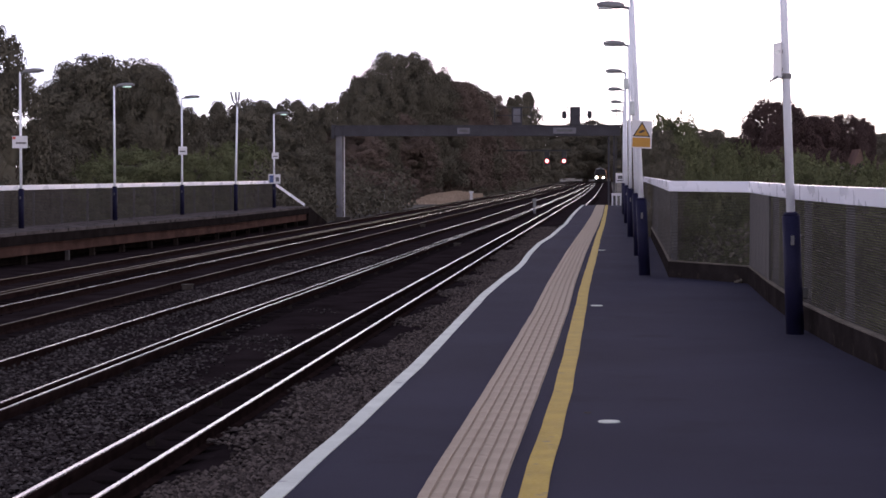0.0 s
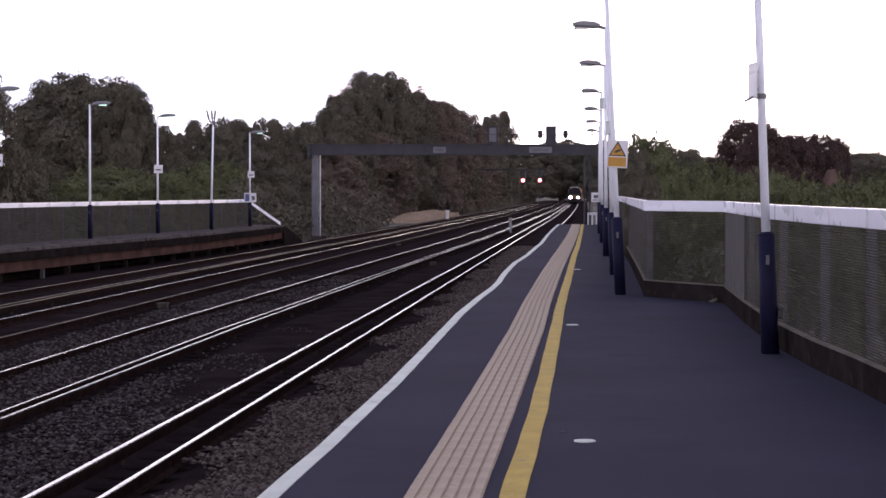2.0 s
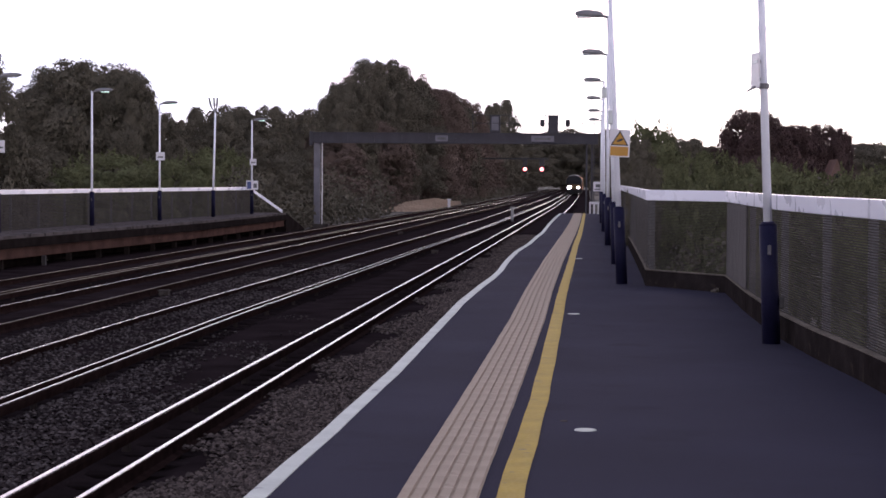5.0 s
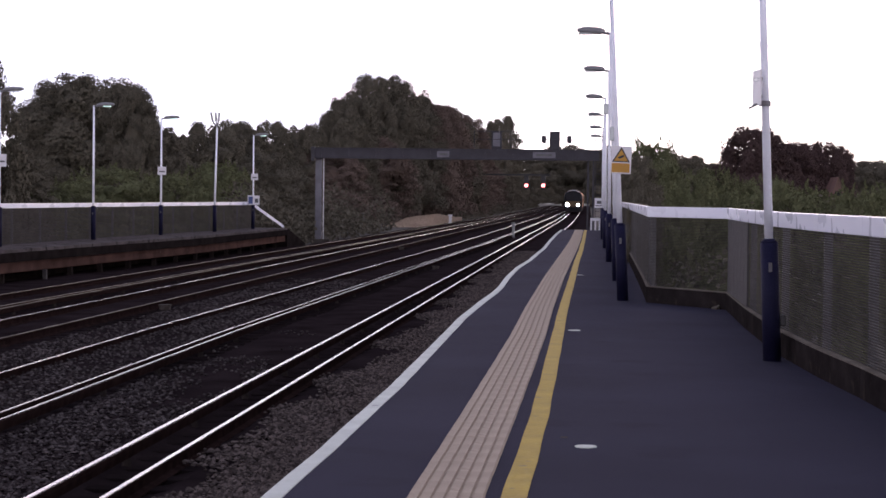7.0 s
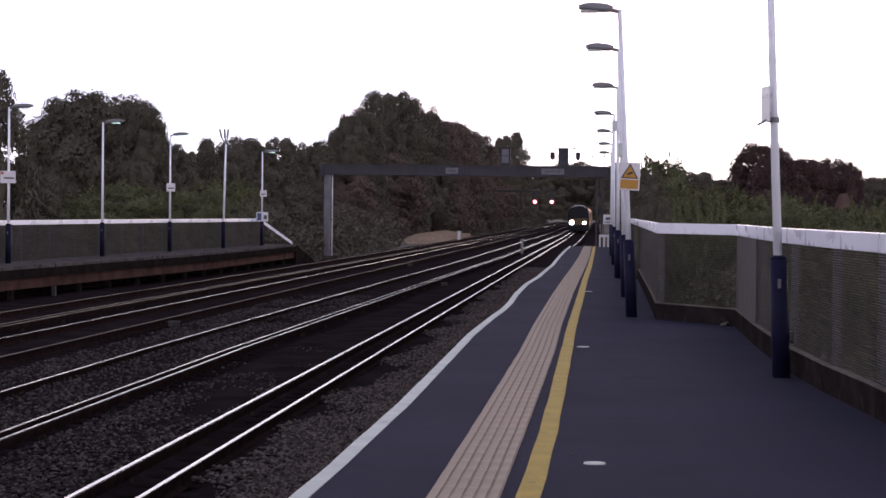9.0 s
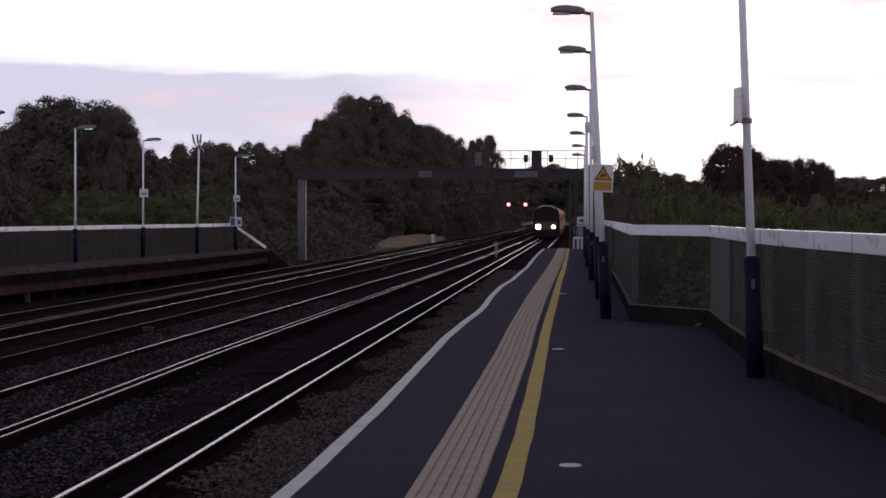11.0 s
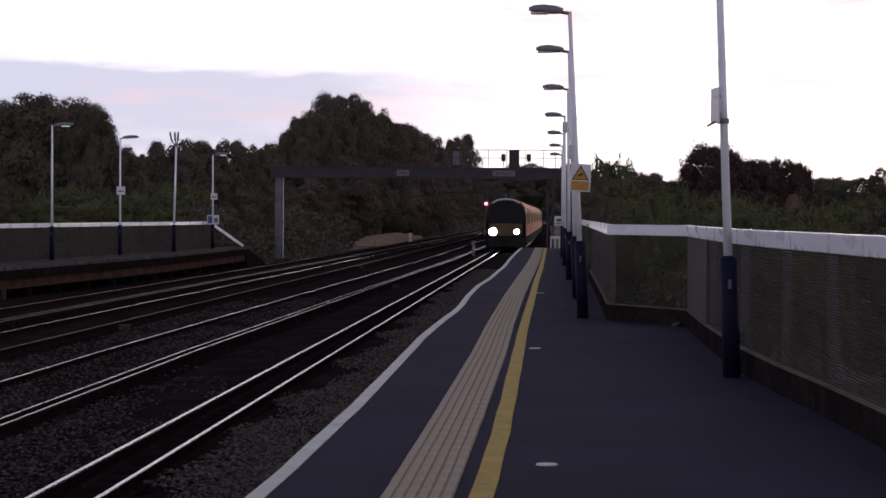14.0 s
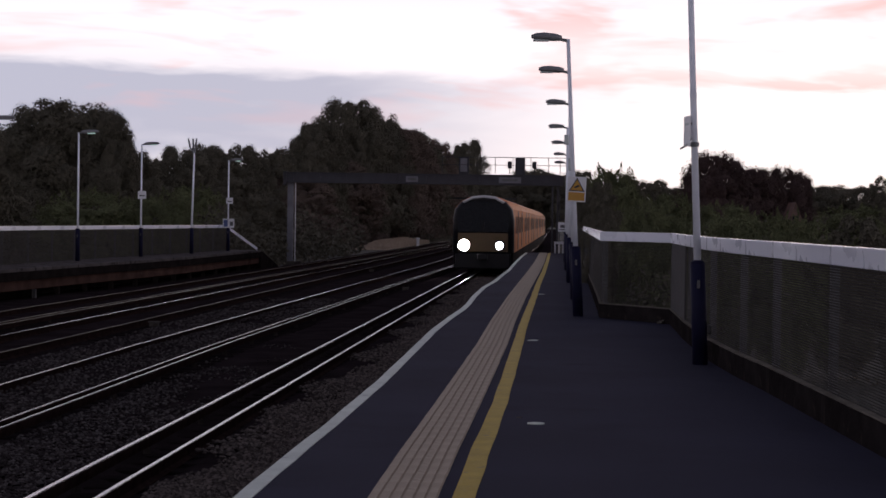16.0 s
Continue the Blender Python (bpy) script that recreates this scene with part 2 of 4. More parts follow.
TRAIN_BLACK = mat("black_cab_paint", (0.007, 0.007, 0.009), rough=0.45, spec=0.2, vary=0.15, scale=4, fine=40)
TRAIN_SKIRT = mat("sooty_train_skirt", (0.016, 0.014, 0.016), rough=0.95, spec=0.02, vary=0.3, scale=4, fine=40)
TRAIN_GLASS = mat("dark_train_glass", (0.012, 0.013, 0.016), rough=0.28, vary=0.05, scale=2, fine=20, bump=0, spec=0.1)
# The orange evening glow on the carriage panes is put into the glass colour.
GLOW_GLASS = mat("glow_tinted_glass", (0.17, 0.07, 0.038), rough=0.6, vary=0.2, scale=3, fine=30, bump=0, spec=0.03)
LIGHT_MAIN = glow("main_headlight_glow", (1.0, 0.97, 1.0), 300)
LIGHT_SIDE = glow("side_headlight_glow", (0.95, 0.95, 1.0), 120)
RED_SIGNAL = glow("red_signal_glow", (1.0, 0.42, 0.42), 6)
# Glowing ring that stands in for the red halo round the pale lamp core.
RED_HALO = glow("red_signal_halo", (1.0, 0.10, 0.12), 1.6)
LAMP_ON = glow("starting_lamp_glow", (0.62, 0.92, 0.80), 1.0)


# ---- mesh building ----
class Build:
    """Collects corners and faces of one mesh."""

    def __init__(self):
        self.v, self.f = [], []

    def box(self, x0, x1, y0, y1, z0, z1, m=None):
        c = [(x, y, z) for z in (z0, z1) for y in (y0, y1) for x in (x0, x1)]
        n = len(self.v)
        self.v += [tuple(m @ Vector(p)) for p in c] if m else c
        self.f += [tuple(n + i for i in q) for q in ((0, 2, 3, 1), (4, 5, 7, 6), (0, 1, 5, 4), (2, 6, 7, 3), (0, 4, 6, 2), (1, 3, 7, 5))]
        return self

    def chamfered(self, x0, x1, y0, y1, z0, z1, c, m=None):
        bm = bmesh.new()
        bmesh.ops.create_cube(bm, size=1)
        bmesh.ops.scale(bm, vec=(x1 - x0, y1 - y0, z1 - z0), verts=bm.verts)
        bmesh.ops.translate(bm, vec=((x0 + x1) / 2, (y0 + y1) / 2, (z0 + z1) / 2), verts=bm.verts)
        bmesh.ops.bevel(bm, geom=bm.edges[:], offset=c, segments=2, affect="EDGES", profile=0.5)
        n = len(self.v)
        bm.verts.index_update()
        self.v += [tuple(m @ v.co) if m else tuple(v.co) for v in bm.verts]
        self.f += [tuple(n + v.index for v in f.verts) for f in bm.faces]
        bm.free()
        return self

    def tube(self, a, b, ra, rb=None, n=12, cap=True):
        a, b, rb = Vector(a), Vector(b), ra if rb is None else rb
        d = (b - a).normalized()
        u = d.orthogonal().normalized()
        w = d.cross(u)
        k = len(self.v)
        for p, r in ((a, ra), (b, rb)):
            self.v += [tuple(p + (u * math.cos(i * 2 * math.pi / n) + w * math.sin(i * 2 * math.pi / n)) * r) for i in range(n)]
        self.f += [(k + i, k + (i + 1) % n, k + n + (i + 1) % n, k + n + i) for i in range(n)]
        if cap:
            self.f += [tuple(k + n - 1 - i for i in range(n)), tuple(k + n + i for i in range(n))]
        return self

    def sweep(self, profile, stations, closed=True, caps=True):
        """profile: (x, z) corners; stations: (x, y, z) places along y."""
        k, n = len(self.v), len(profile)
        for sx, sy, sz in stations:
            self.v += [(sx + px, sy, sz + pz) for px, pz in profile]
        for s in range(len(stations) - 1):
            for i in range(n if closed else n - 1):
                j = (i + 1) % n
                self.f.append((k + s * n + i, k + s * n + j, k + (s + 1) * n + j, k + (s + 1) * n + i))
        if closed and caps:
            self.f += [tuple(k + n - 1 - i for i in range(n)), tuple(k + (len(stations) - 1) * n + i for i in range(n))]
        return self

    def plate(self, pts, depth, m=None):
        """A flat outline in x, z, facing -y, with thickness."""
        k, n = len(self.v), len(pts)
        c = [(x, 0, z) for x, z in pts] + [(x, depth, z) for x, z in pts]
        self.v += [tuple(m @ Vector(p)) for p in c] if m else c
        self.f += [tuple(k + i for i in range(n)), tuple(k + 2 * n - 1 - i for i in range(n))]
        self.f += [(k + (i + 1) % n, k + i, k + n + i, k + n + (i + 1) % n) for i in range(n)]
        return self

    def mesh(self, name, material, smooth=False):
        me = bpy.data.meshes.new(name)
        me.from_pydata(self.v, [], self.f)
        me.materials.append(material)
        me.update()
        bm = bmesh.new()
        bm.from_mesh(me)
        if len(bm.faces) < 20000:
            bmesh.ops.recalc_face_normals(bm, faces=bm.faces[:])
        bm.to_mesh(me)
        bm.free()
        if smooth:
            me.polygons.foreach_set("use_smooth", [True] * len(me.polygons))
        return me


def part(name, build, material, parent=None, label="", smooth=False, at=None):
    ob = new(name, build.mesh(name, material, smooth) if isinstance(build, Build) else build)
    if parent:
        ob.parent = parent
    if at is not None:
        ob.matrix_basis = at
    if label:
        ob["label"] = label
    return ob


def thing(name, label, category, m=None, group="", kind=""):
    ob = new(name)
    ob.empty_display_size = 0.2
    if m is not None:
        ob.matrix_basis = m
    return tagged(ob, label, category, group, kind)


def lerp(table, y):
    """Straight steps between (y, value) pairs."""
    return float(np.interp(y, [a for a, _ in table], [b for _, b in table]))


# ---- plan of the railway: x of each line against y ----
RAIL_Z = -0.915
EDGE = [(-30, -1.705), (9, -1.675), (12, -1.635), (16, -1.61), (22, -1.635), (25, -1.655), (29, -1.615), (31.5, -1.565), (34, -1.555), (38, -1.605), (43.5, -1.605),
        (48.5, -1.495), (55, -1.455), (60, -1.405), (72, -1.435), (85, -1.415), (95, -1.355), (104, -1.325)]
STRIP = [(-30, -0.74), (10, -0.715), (14, -0.69), (22, -0.66), (28, -0.675), (38, -0.655), (48, -0.60), (58, -0.535), (73, -0.47), (95, -0.455)]
YELLOW = [(-30, -0.40), (10, -0.365), (14, -0.33), (22, -0.33), (28, -0.335), (38, -0.30), (48, -0.275), (58, -0.22), (73, -0.18), (95, -0.15)]
BENDS = {
    1: [(-40, 0), (15, 0), (130, 0.52), (200, 0.86), (260, 0.96), (400, 0.9), (700, 1.0)],
    2: [(-40, 0), (35, 0), (70, 0.45), (105, 1.0), (150, 1.3), (260, 1.9), (700, 2.2)],
    3: [(-40, 0), (30, 0), (80, 0.4), (180, 1.2), (260, 1.9), (700, 2.2)],
    4: [(-40, 0), (45, 0), (95, 0.6), (180, 1.3), (260, 1.9), (700, 2.2)],
}
MID = {1: -3.18, 2: -7.25, 3: -10.58, 4: -13.33}


def track_x(n, y):
    return MID[n] + lerp(BENDS[n], y)


# ---- ground, track bed ----
def build_ground():
    b = Build()
    xs = [-2500, -600, -200, -80, -40, -20, -16, 3, 12, 30, 80, 200, 600, 2500]
    ys = [-2500, -300, -60, 0, 40, 80, 120, 200, 300, 500, 900, 2500]
    k = len(ys)
    for x in xs:
        b.v += [(x, y, -1.22) for y in ys]
    b.f += [(i * k + j, (i + 1) * k + j, (i + 1) * k + j + 1, i * k + j + 1) for i in range(len(xs) - 1) for j in range(k - 1)]
    tagged(part("ground", b, GROUND), "dark earth and rough grass beside the railway", "ground", kind="structure")
    bed = Build()
    nx, rows = 90, []
    y = -30.0
    while y < 640:
        rows.append(y)
        y += 0.18 if 8 < y < 40 else (0.6 if y < 110 else 8)
    for y in rows:
        x0, x1 = lerp(EDGE, min(y, 104)) + 0.25 if y < 104 else track_x(1, y) + 2.6, track_x(4, y) - (1.9 if y > 101 else 3.6)
        for i in range(nx + 1):
            x = x0 + (x1 - x0) * i / nx
            d = min(abs(x - track_x(n, y)) for n in (1, 2, 3, 4))
            lump = noise.noise((x * 3, y * 3, 0)) * 0.02 + noise.noise((x * 0.6, y * 0.2, 4)) * 0.03
            bed.v.append((x, y, -1.075 + lump + (0.035 if d > 1.3 or d < 0.6 else -0.01)))
    n = nx + 1
    bed.f = [(r * n + i, r * n + i + 1, (r + 1) * n + i + 1, (r + 1) * n + i) for r in range(len(rows) - 1) for i in range(nx)]
    tagged(part("track_bed", bed, BALLAST, smooth=True), "dark grey-brown stone ballast under the tracks", "ballast", kind="structure")


def build_stones():
    rnd = np.random.RandomState(4)
    base = np.array([(1, 0, 0), (0, 1, 0), (-1, 0, 0), (0, -1, 0), (0, 0, 0.8), (0, 0, -0.8)], float)
    tri = [(0, 1, 4), (1, 2, 4), (2, 3, 4), (3, 0, 4), (1, 0, 5), (2, 1, 5), (3, 2, 5), (0, 3, 5)]
    clean, toned = Build(), Build()
    for i in range(120000):
        b = clean if i < 62000 else toned
        if i < 62000:
            y, x = 14 + 80 * rnd.rand() ** 2.0, -2.42 - 1.4 * rnd.rand() ** 1.2
            # Stones thin out away from the platform, so the darker bed shows.
            cover = 1.15 - 1.5 * max(0.0, -2.85 - x)
        else:
            y, x = 14 + 46 * rnd.rand() ** 1.5, -4.62 - 4.6 * rnd.rand()
            cover = 0.9 - max(0.0, y - 20) * 0.08 if x > -6.1 else 0.7 - max(0.0, y - 45) * 0.02
        cover += 1.1 * noise.noise((x * 1.3, y * 0.45, 3))
        if rnd.rand() > cover or abs(x + 6.4) < 0.3 or abs(abs(x - track_x(1, y)) - 0.72) < 0.07:
            continue
        s = 0.018 + 0.016 * rnd.rand() + 0.012 * rnd.rand() ** 6
        q = base * s * (0.7 + 0.6 * rnd.rand(6, 1)) * (1, 1, 0.75)
        a = rnd.rand() * 6.28
        c, d = math.cos(a), math.sin(a)
        z = -1.05 + 0.025 * rnd.rand() + 0.025
        k = len(b.v)
        b.v += [(x + u * c - v * d, y + u * d + v * c, z + w) for u, v, w in q]
        b.f += [(k + i, k + j, k + l) for i, j, l in tri]
    tagged(part("ballast_stones", clean, STONE), "loose grey-brown ballast stones beside the platform", "ballast", kind="stuff")
    tagged(part("ballast_stones", toned, STONE_DARK), "dark toned ballast stones between the tracks", "ballast", kind="stuff")


RAIL_HEAD = [(-0.019, -0.009), (-0.016, 0), (0.016, 0), (0.019, -0.009)]
RAIL_BODY = [(-0.034, -0.008), (0.034, -0.008), (0.034, -0.04), (0.009, -0.05), (0.009, -0.125), (0.07, -0.145), (0.07, -0.158), (-0.07, -0.158), (-0.07, -0.145),
             (-0.009, -0.125), (-0.009, -0.05), (-0.034, -0.04)]
THIRD_BODY = [(-0.045, -0.012), (0.045, -0.012), (0.045, -0.05), (0.03, -0.12), (-0.03, -0.12), (-0.045, -0.05)]
RAIL_Y = [-30, 0, 10, 15] + list(range(20, 180, 5)) + list(range(180, 640, 20))


def build_track(n, third, bright, worn=1.0):
    tr = thing("railway_track", "railway track of steel rails on sleepers with a conductor rail", "track", group="railway tracks", kind="structure")
    for side in (-0.7175, 0.7175):
        st = [(track_x(n, y) + side, y, RAIL_Z) for y in RAIL_Y]
        rail = part("rail", Build().sweep(RAIL_BODY, st), RUST, tr)
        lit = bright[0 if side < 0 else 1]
        part("rail_head", Build().sweep([(x * worn, z) for x, z in RAIL_HEAD], st), STEEL if lit else DARK_STEEL, rail, "worn running surface, bright or dark")
    if third:
        st = [(track_x(n, y) + third, y, RAIL_Z + 0.05) for y in RAIL_Y if y > 0]
        c = part("conductor_rail", Build().sweep(THIRD_BODY, st), RUST, tr, "dark conductor rail on insulators")
        part("rail_head", Build().sweep([(x * 1.1 * worn, z * 1.5) for x, z in RAIL_HEAD], st), STEEL if bright[2] else DARK_STEEL, c)
        ins = Build().tube((0, 0, -1.08), (0, 0, RAIL_Z - 0.07), 0.05, 0.04, 8).mesh("insulator", DARK_POST)
        for i in range(28):
            y = 9 + i * 3.2
            part("insulator", ins, None, c, at=pose(track_x(n, y) + third, y, 0))
    return tr


def build_sleepers(tracks):
    near = Build().chamfered(-1.25, 1.25, -0.125, 0.125, -0.16, 0, 0.012).mesh("sleeper", SLEEPER)
    for n, tr in tracks.items():
        far = Build()
        for i in range(320):
            y = 8 + i * 0.65 + n * 0.13
            if i < 110:
                part("sleeper", near, None, tr, at=pose(track_x(n, y), y, -1.062, 0, 0, random.uniform(-0.4, 0.4)))
            else:
                far.box(track_x(n, y) - 1.25, track_x(n, y) + 1.25, y - 0.125, y + 0.125, -1.2, -1.064)
        tagged(part("far_sleepers", far, SLEEPER, tr), kind="stuff")


# ---- near platform ----
FENCE = [(3.1, -30), (2.75, 4), (2.45, 10), (2.17, 15.7), (2.04, 17.6), (1.93, 20.2), (1.92, 24.0), (1.96, 27.9), (0.90, 29.6), (0.93, 33), (0.97, 40), (1.02, 50), (1.08, 61), (1.1, 72), (1.12, 84), (1.15, 96)]


def fence_x(y):
    pts = sorted((b, a) for a, b in FENCE)
    return lerp(pts, y)


def build_platform():
    ys = [-30, -10, 0, 5] + [8 + i * 0.5 for i in range(176)] + [96]
    b = Build()
    for y in ys:
        x0, x1 = lerp(EDGE, y), fence_x(y) + 0.25
        b.v += [(x0 + 0.012, y, -0.02), (x0 + 0.03, y, 0)]
        for i in range(1, 13):
            x = x0 + (x1 - x0) * i / 12
            b.v.append((x, y, noise.noise((x * 0.7, y * 0.3, 2)) * 0.001))
        b.v += [(x1, y, -1.2), (x0 + 0.1, y, -1.2), (x0 + 0.1, y, -0.28), (x0 + 0.012, y, -0.26)]
    n = 18
    for r in range(len(ys) - 1):
        b.f += [(r * n + i, r * n + (i + 1) % n, (r + 1) * n + (i + 1) % n, (r + 1) * n + i) for i in range(n)]
    b.f += [tuple(range(n - 1, -1, -1)), tuple((len(ys) - 1) * n + i for i in range(n))]
    pf = tagged(part("platform_floor", b, ASPHALT), "dark blue-grey asphalt railway platform with painted edge", "platform", kind="structure")
    ramp = Build().sweep([(-1.36, 0), (1.2, 0), (1.2, -1.2), (-1.36, -1.2)], [(0, 96, 0), (0, 96.1, -0.01)])
    k = len(ramp.v)
    ramp.v += [(-1.36, 96.1, -0.012), (1.2, 96.1, -0.012), (1.2, 104, -0.98), (-1.36, 104, -0.98), (-1.36, 96.1, -1.2), (1.2, 96.1, -1.2), (1.2, 104, -1.2), (-1.36, 104, -1.2)]
    ramp.f += [tuple(k + i for i in q) for q in ((0, 1, 2, 3), (4, 7, 6, 5), (0, 3, 7, 4), (1, 5, 6, 2), (3, 2, 6, 7))]
    tagged(part("platform_ramp", ramp, ASPHALT), "asphalt ramp at the end of the platform", "ramp", kind="structure")

    def stripe(name, table, half, material, label, shift=0.0, y1=95.7):
        s = Build()
        st = [-30] + [i * 0.4 for i in range(int(y1 / 0.4))]
        for y in st:
            w = half * (1 + 0.07 * noise.noise((y * 1.3, half * 50, 0)))
            x = lerp(table, y) + shift + 0.006 * noise.noise((y * 0.8, 3, half * 40))
            s.v += [(x - w, y, 0.0055), (x + w, y, 0.0055), (x + w, y, -0.003), (x - w, y, -0.003)]
        s.f = [(i * 4 + a, i * 4 + (a + 1) % 4, i * 4 + 4 + (a + 1) % 4, i * 4 + 4 + a) for i in range(len(st) - 1) for a in range(4)]
        return tagged(part(name, s, material), label, "painted line", kind="structure")

    stripe("edge_line", EDGE, 0.052, WHITE_LINE, "worn white line painted along the platform edge", 0.066)
    stripe("safety_line", YELLOW, 0.066, YELLOW_LINE, "worn yellow safety line painted on the asphalt")
    for x, y, r in ((0.0, 12.3, 0.070), (-0.15, 23.1, 0.072), (-0.16, 39.7, 0.07), (-0.14, 12.75, 0.025)):
        d = Build().tube((x, y, -0.002), (x, y, 0.007), r, r * 0.96, 24)
        tagged(part("marker_disc", d, WHITE_LINE if r > 0.03 else DECK), "small round white disc set flush in the asphalt", "disc", group="discs in the platform")


def build_tactile():
    strip = thing("tactile_strip", "buff ribbed tactile paving strip along the platform", "paving", kind="structure")
    b = Build().box(-0.1985, 0.1985, -0.2, 0.2, -0.03, 0.0035)
    for i in range(6):
        x = -0.166 + i * 0.0664
        k = len(b.v)
        b.v += [(x - 0.028, -0.2, 0.003), (x + 0.028, -0.2, 0.003), (x + 0.024, -0.2, 0.0145), (x - 0.024, -0.2, 0.0145),
                (x - 0.028, 0.2, 0.003), (x + 0.028, 0.2, 0.003), (x + 0.024, 0.2, 0.0145), (x - 0.024, 0.2, 0.0145)]
        b.f += [tuple(k + j for j in q) for q in ((0, 1, 2, 3), (5, 4, 7, 6), (3, 2, 6, 7), (0, 3, 7, 4), (1, 5, 6, 2))]
    slab = b.mesh("tactile_slab", TACTILE)
    for i in range(265):
        y = -10.4 + i * 0.4
        x = lerp(STRIP, y)
        t = math.degrees(math.atan2(lerp(STRIP, y + 0.4) - x, 0.4))
        part("tactile_slab", slab, None, strip, at=pose(x + random.uniform(-0.002, 0.002), y, random.uniform(-0.001, 0.001), 0, 0, -t + random.uniform(-0.25, 0.25)))


def fence_panel(x0, y0, x1, y1, z0, height, rail_h, kind="mesh", boards=True, pitch=0.022, back=-1, fill=0.5):
    """One bay between two posts."""
    f = thing("fence_panel", "dark wire-mesh fence bay with a broad white top rail", "fence", pose(x0, y0, z0, 0, 0, math.degrees(math.atan2(y1 - y0, x1 - x0))), group="platform fence")
    ln = math.hypot(x1 - x0, y1 - y0)
    part("top_rail", Build().chamfered(-0.004, ln + 0.004, -0.03, 0.03, height - rail_h, height, 0.008), RAIL_WHITE, f, "broad white top rail")
    part("fence_post", Build().chamfered(-0.035, 0.035, back * 0.069 - 0.035, back * 0.069 + 0.035, -0.1, height - 0.02, 0.006), FENCE_POST, f)
    lo = 0.02
    if boards:
        part("gravel_board", Build().chamfered(0.002, ln - 0.002, -0.028, 0.028, -0.05, 0.235, 0.006), BOARD, f, "damp dark gravel board")
        # Paler strip along the top edge of the gravel board.
        part("board_cap", Build().chamfered(0.002, ln - 0.002, -0.034, 0.034, 0.2355, 0.252, 0.004), PALE_BUFF, f, "pale capping strip")
        lo = 0.256
    if kind == "mesh":
        m = Build()
        k = int((height - rail_h - lo) / pitch)
        for i in range(k):
            z = lo + 0.01 + i * pitch
            seg = max(2, int(ln / 0.45))
            for s in range(seg):
                a, c = ln * s / seg, ln * (s + 1) / seg
                d = 0.004 * math.sin(i * 2.1 + s * 1.7)
                m.box(a, c, -0.004 + d, 0.004 + d, z, z + pitch * fill)
        part("mesh_infill", m, MESH, f)
    else:
        for i in range(int(ln / 0.15)):
            part("board", Build().chamfered(i * 0.15 + 0.004, i * 0.15 + 0.126, -0.012, 0.012, lo, height - rail_h + 0.01, 0.004), GREY_BOARD, f)
    return f


def build_near_fence():
    for (x0, y0), (x1, y1) in zip(FENCE, FENCE[1:]):
        if y0 < 4:
            fence_panel(x0, y0, x1, y1, 0, 1.43, 0.155)
            continue
        ln = math.hypot(x1 - x0, y1 - y0)
        n = max(1, round(ln / 2.6))
        for i in range(n):
            a, b = i / n, (i + 1) / n
            kind = "boards" if 23 < y0 < 27 else "mesh"
            fence_panel(x0 + (x1 - x0) * a, y0 + (y1 - y0) * a, x0 + (x1 - x0) * b, y0 + (y1 - y0) * b, 0, 1.43, 0.155, kind, pitch=0.022 if y0 < 40 else 0.05, fill=0.32 if 27 < y0 < 29 else 0.5)


def lamp_column(x, y, z, height, lean, facing, reach, lit=False, name_label="pale grey lamp column with a dark blue base and flat lantern"):
    """facing: +1 the arm points to +x, -1 to -x. lean: metres of the top over its base."""
    c = thing("lamp_column", name_label, "street lamp", pose(x, y, z), group="platform lamps")
    at = lambda h: (lean * h / height, 0, h)
    part("base_sleeve", Build().tube(at(-0.02), at(1.14), 0.087, 0.085, 20).tube(at(1.14), at(1.175), 0.085, 0.055, 20), BLUE, c, "dark blue painted base sleeve", True)
    part("access_plate", Build().box(-0.016, 0.016, -0.097, -0.08, 0.86, 0.95, Matrix.Translation((lean * 0.2, 0, 0))), FENCE_POST, c)
    part("pole", Build().tube(at(1.17), at(height), 0.043, 0.031, 16), POLE, c, "", True)
    part("pole_joint", Build().tube(at(3.0), at(3.06), 0.040, 0.040, 16), POLE, c)
    arm = Build()
    tx = lean
    arm.tube((tx, 0, height - 0.03), (tx + facing * 0.14, 0, height - 0.005), 0.03, 0.028, 10)
    part("arm", arm, LAMP_GREY, c)
    head = Build()
    st = [(0.10, 0.035, 0.04), (0.2, 0.075, 0.065), (0.4, 0.10, 0.075), (reach * 0.85, 0.085, 0.06), (reach, 0.04, 0.03)]
    rings = []
    for d, w, h in st:
        k = len(head.v)
        for i in range(10):
            a = i * math.pi * 2 / 10
            head.v.append((tx + facing * d, w * math.cos(a), height + d * 0.05 + (h * 1.25 * math.sin(a) if math.sin(a) > 0 else h * 0.75 * math.sin(a))))
        rings.append(k)
    for k, l in zip(rings, rings[1:]):
        head.f += [(k + i, k + (i + 1) % 10, l + (i + 1) % 10, l + i) for i in range(10)]
    head.f += [tuple(rings[0] + i for i in range(10)), tuple(rings[-1] + 9 - i for i in range(10))]
    lan = part("lantern", head, LAMP_GREY, c, "flat grey lantern", True)
    part("lens", Build().chamfered(tx + facing * 0.46 - 0.13, tx + facing * 0.46 + 0.13, -0.065, 0.065, height - 0.042, height - 0.01, 0.008), LAMP_ON if lit else LAMP_LENS, lan)
    return c


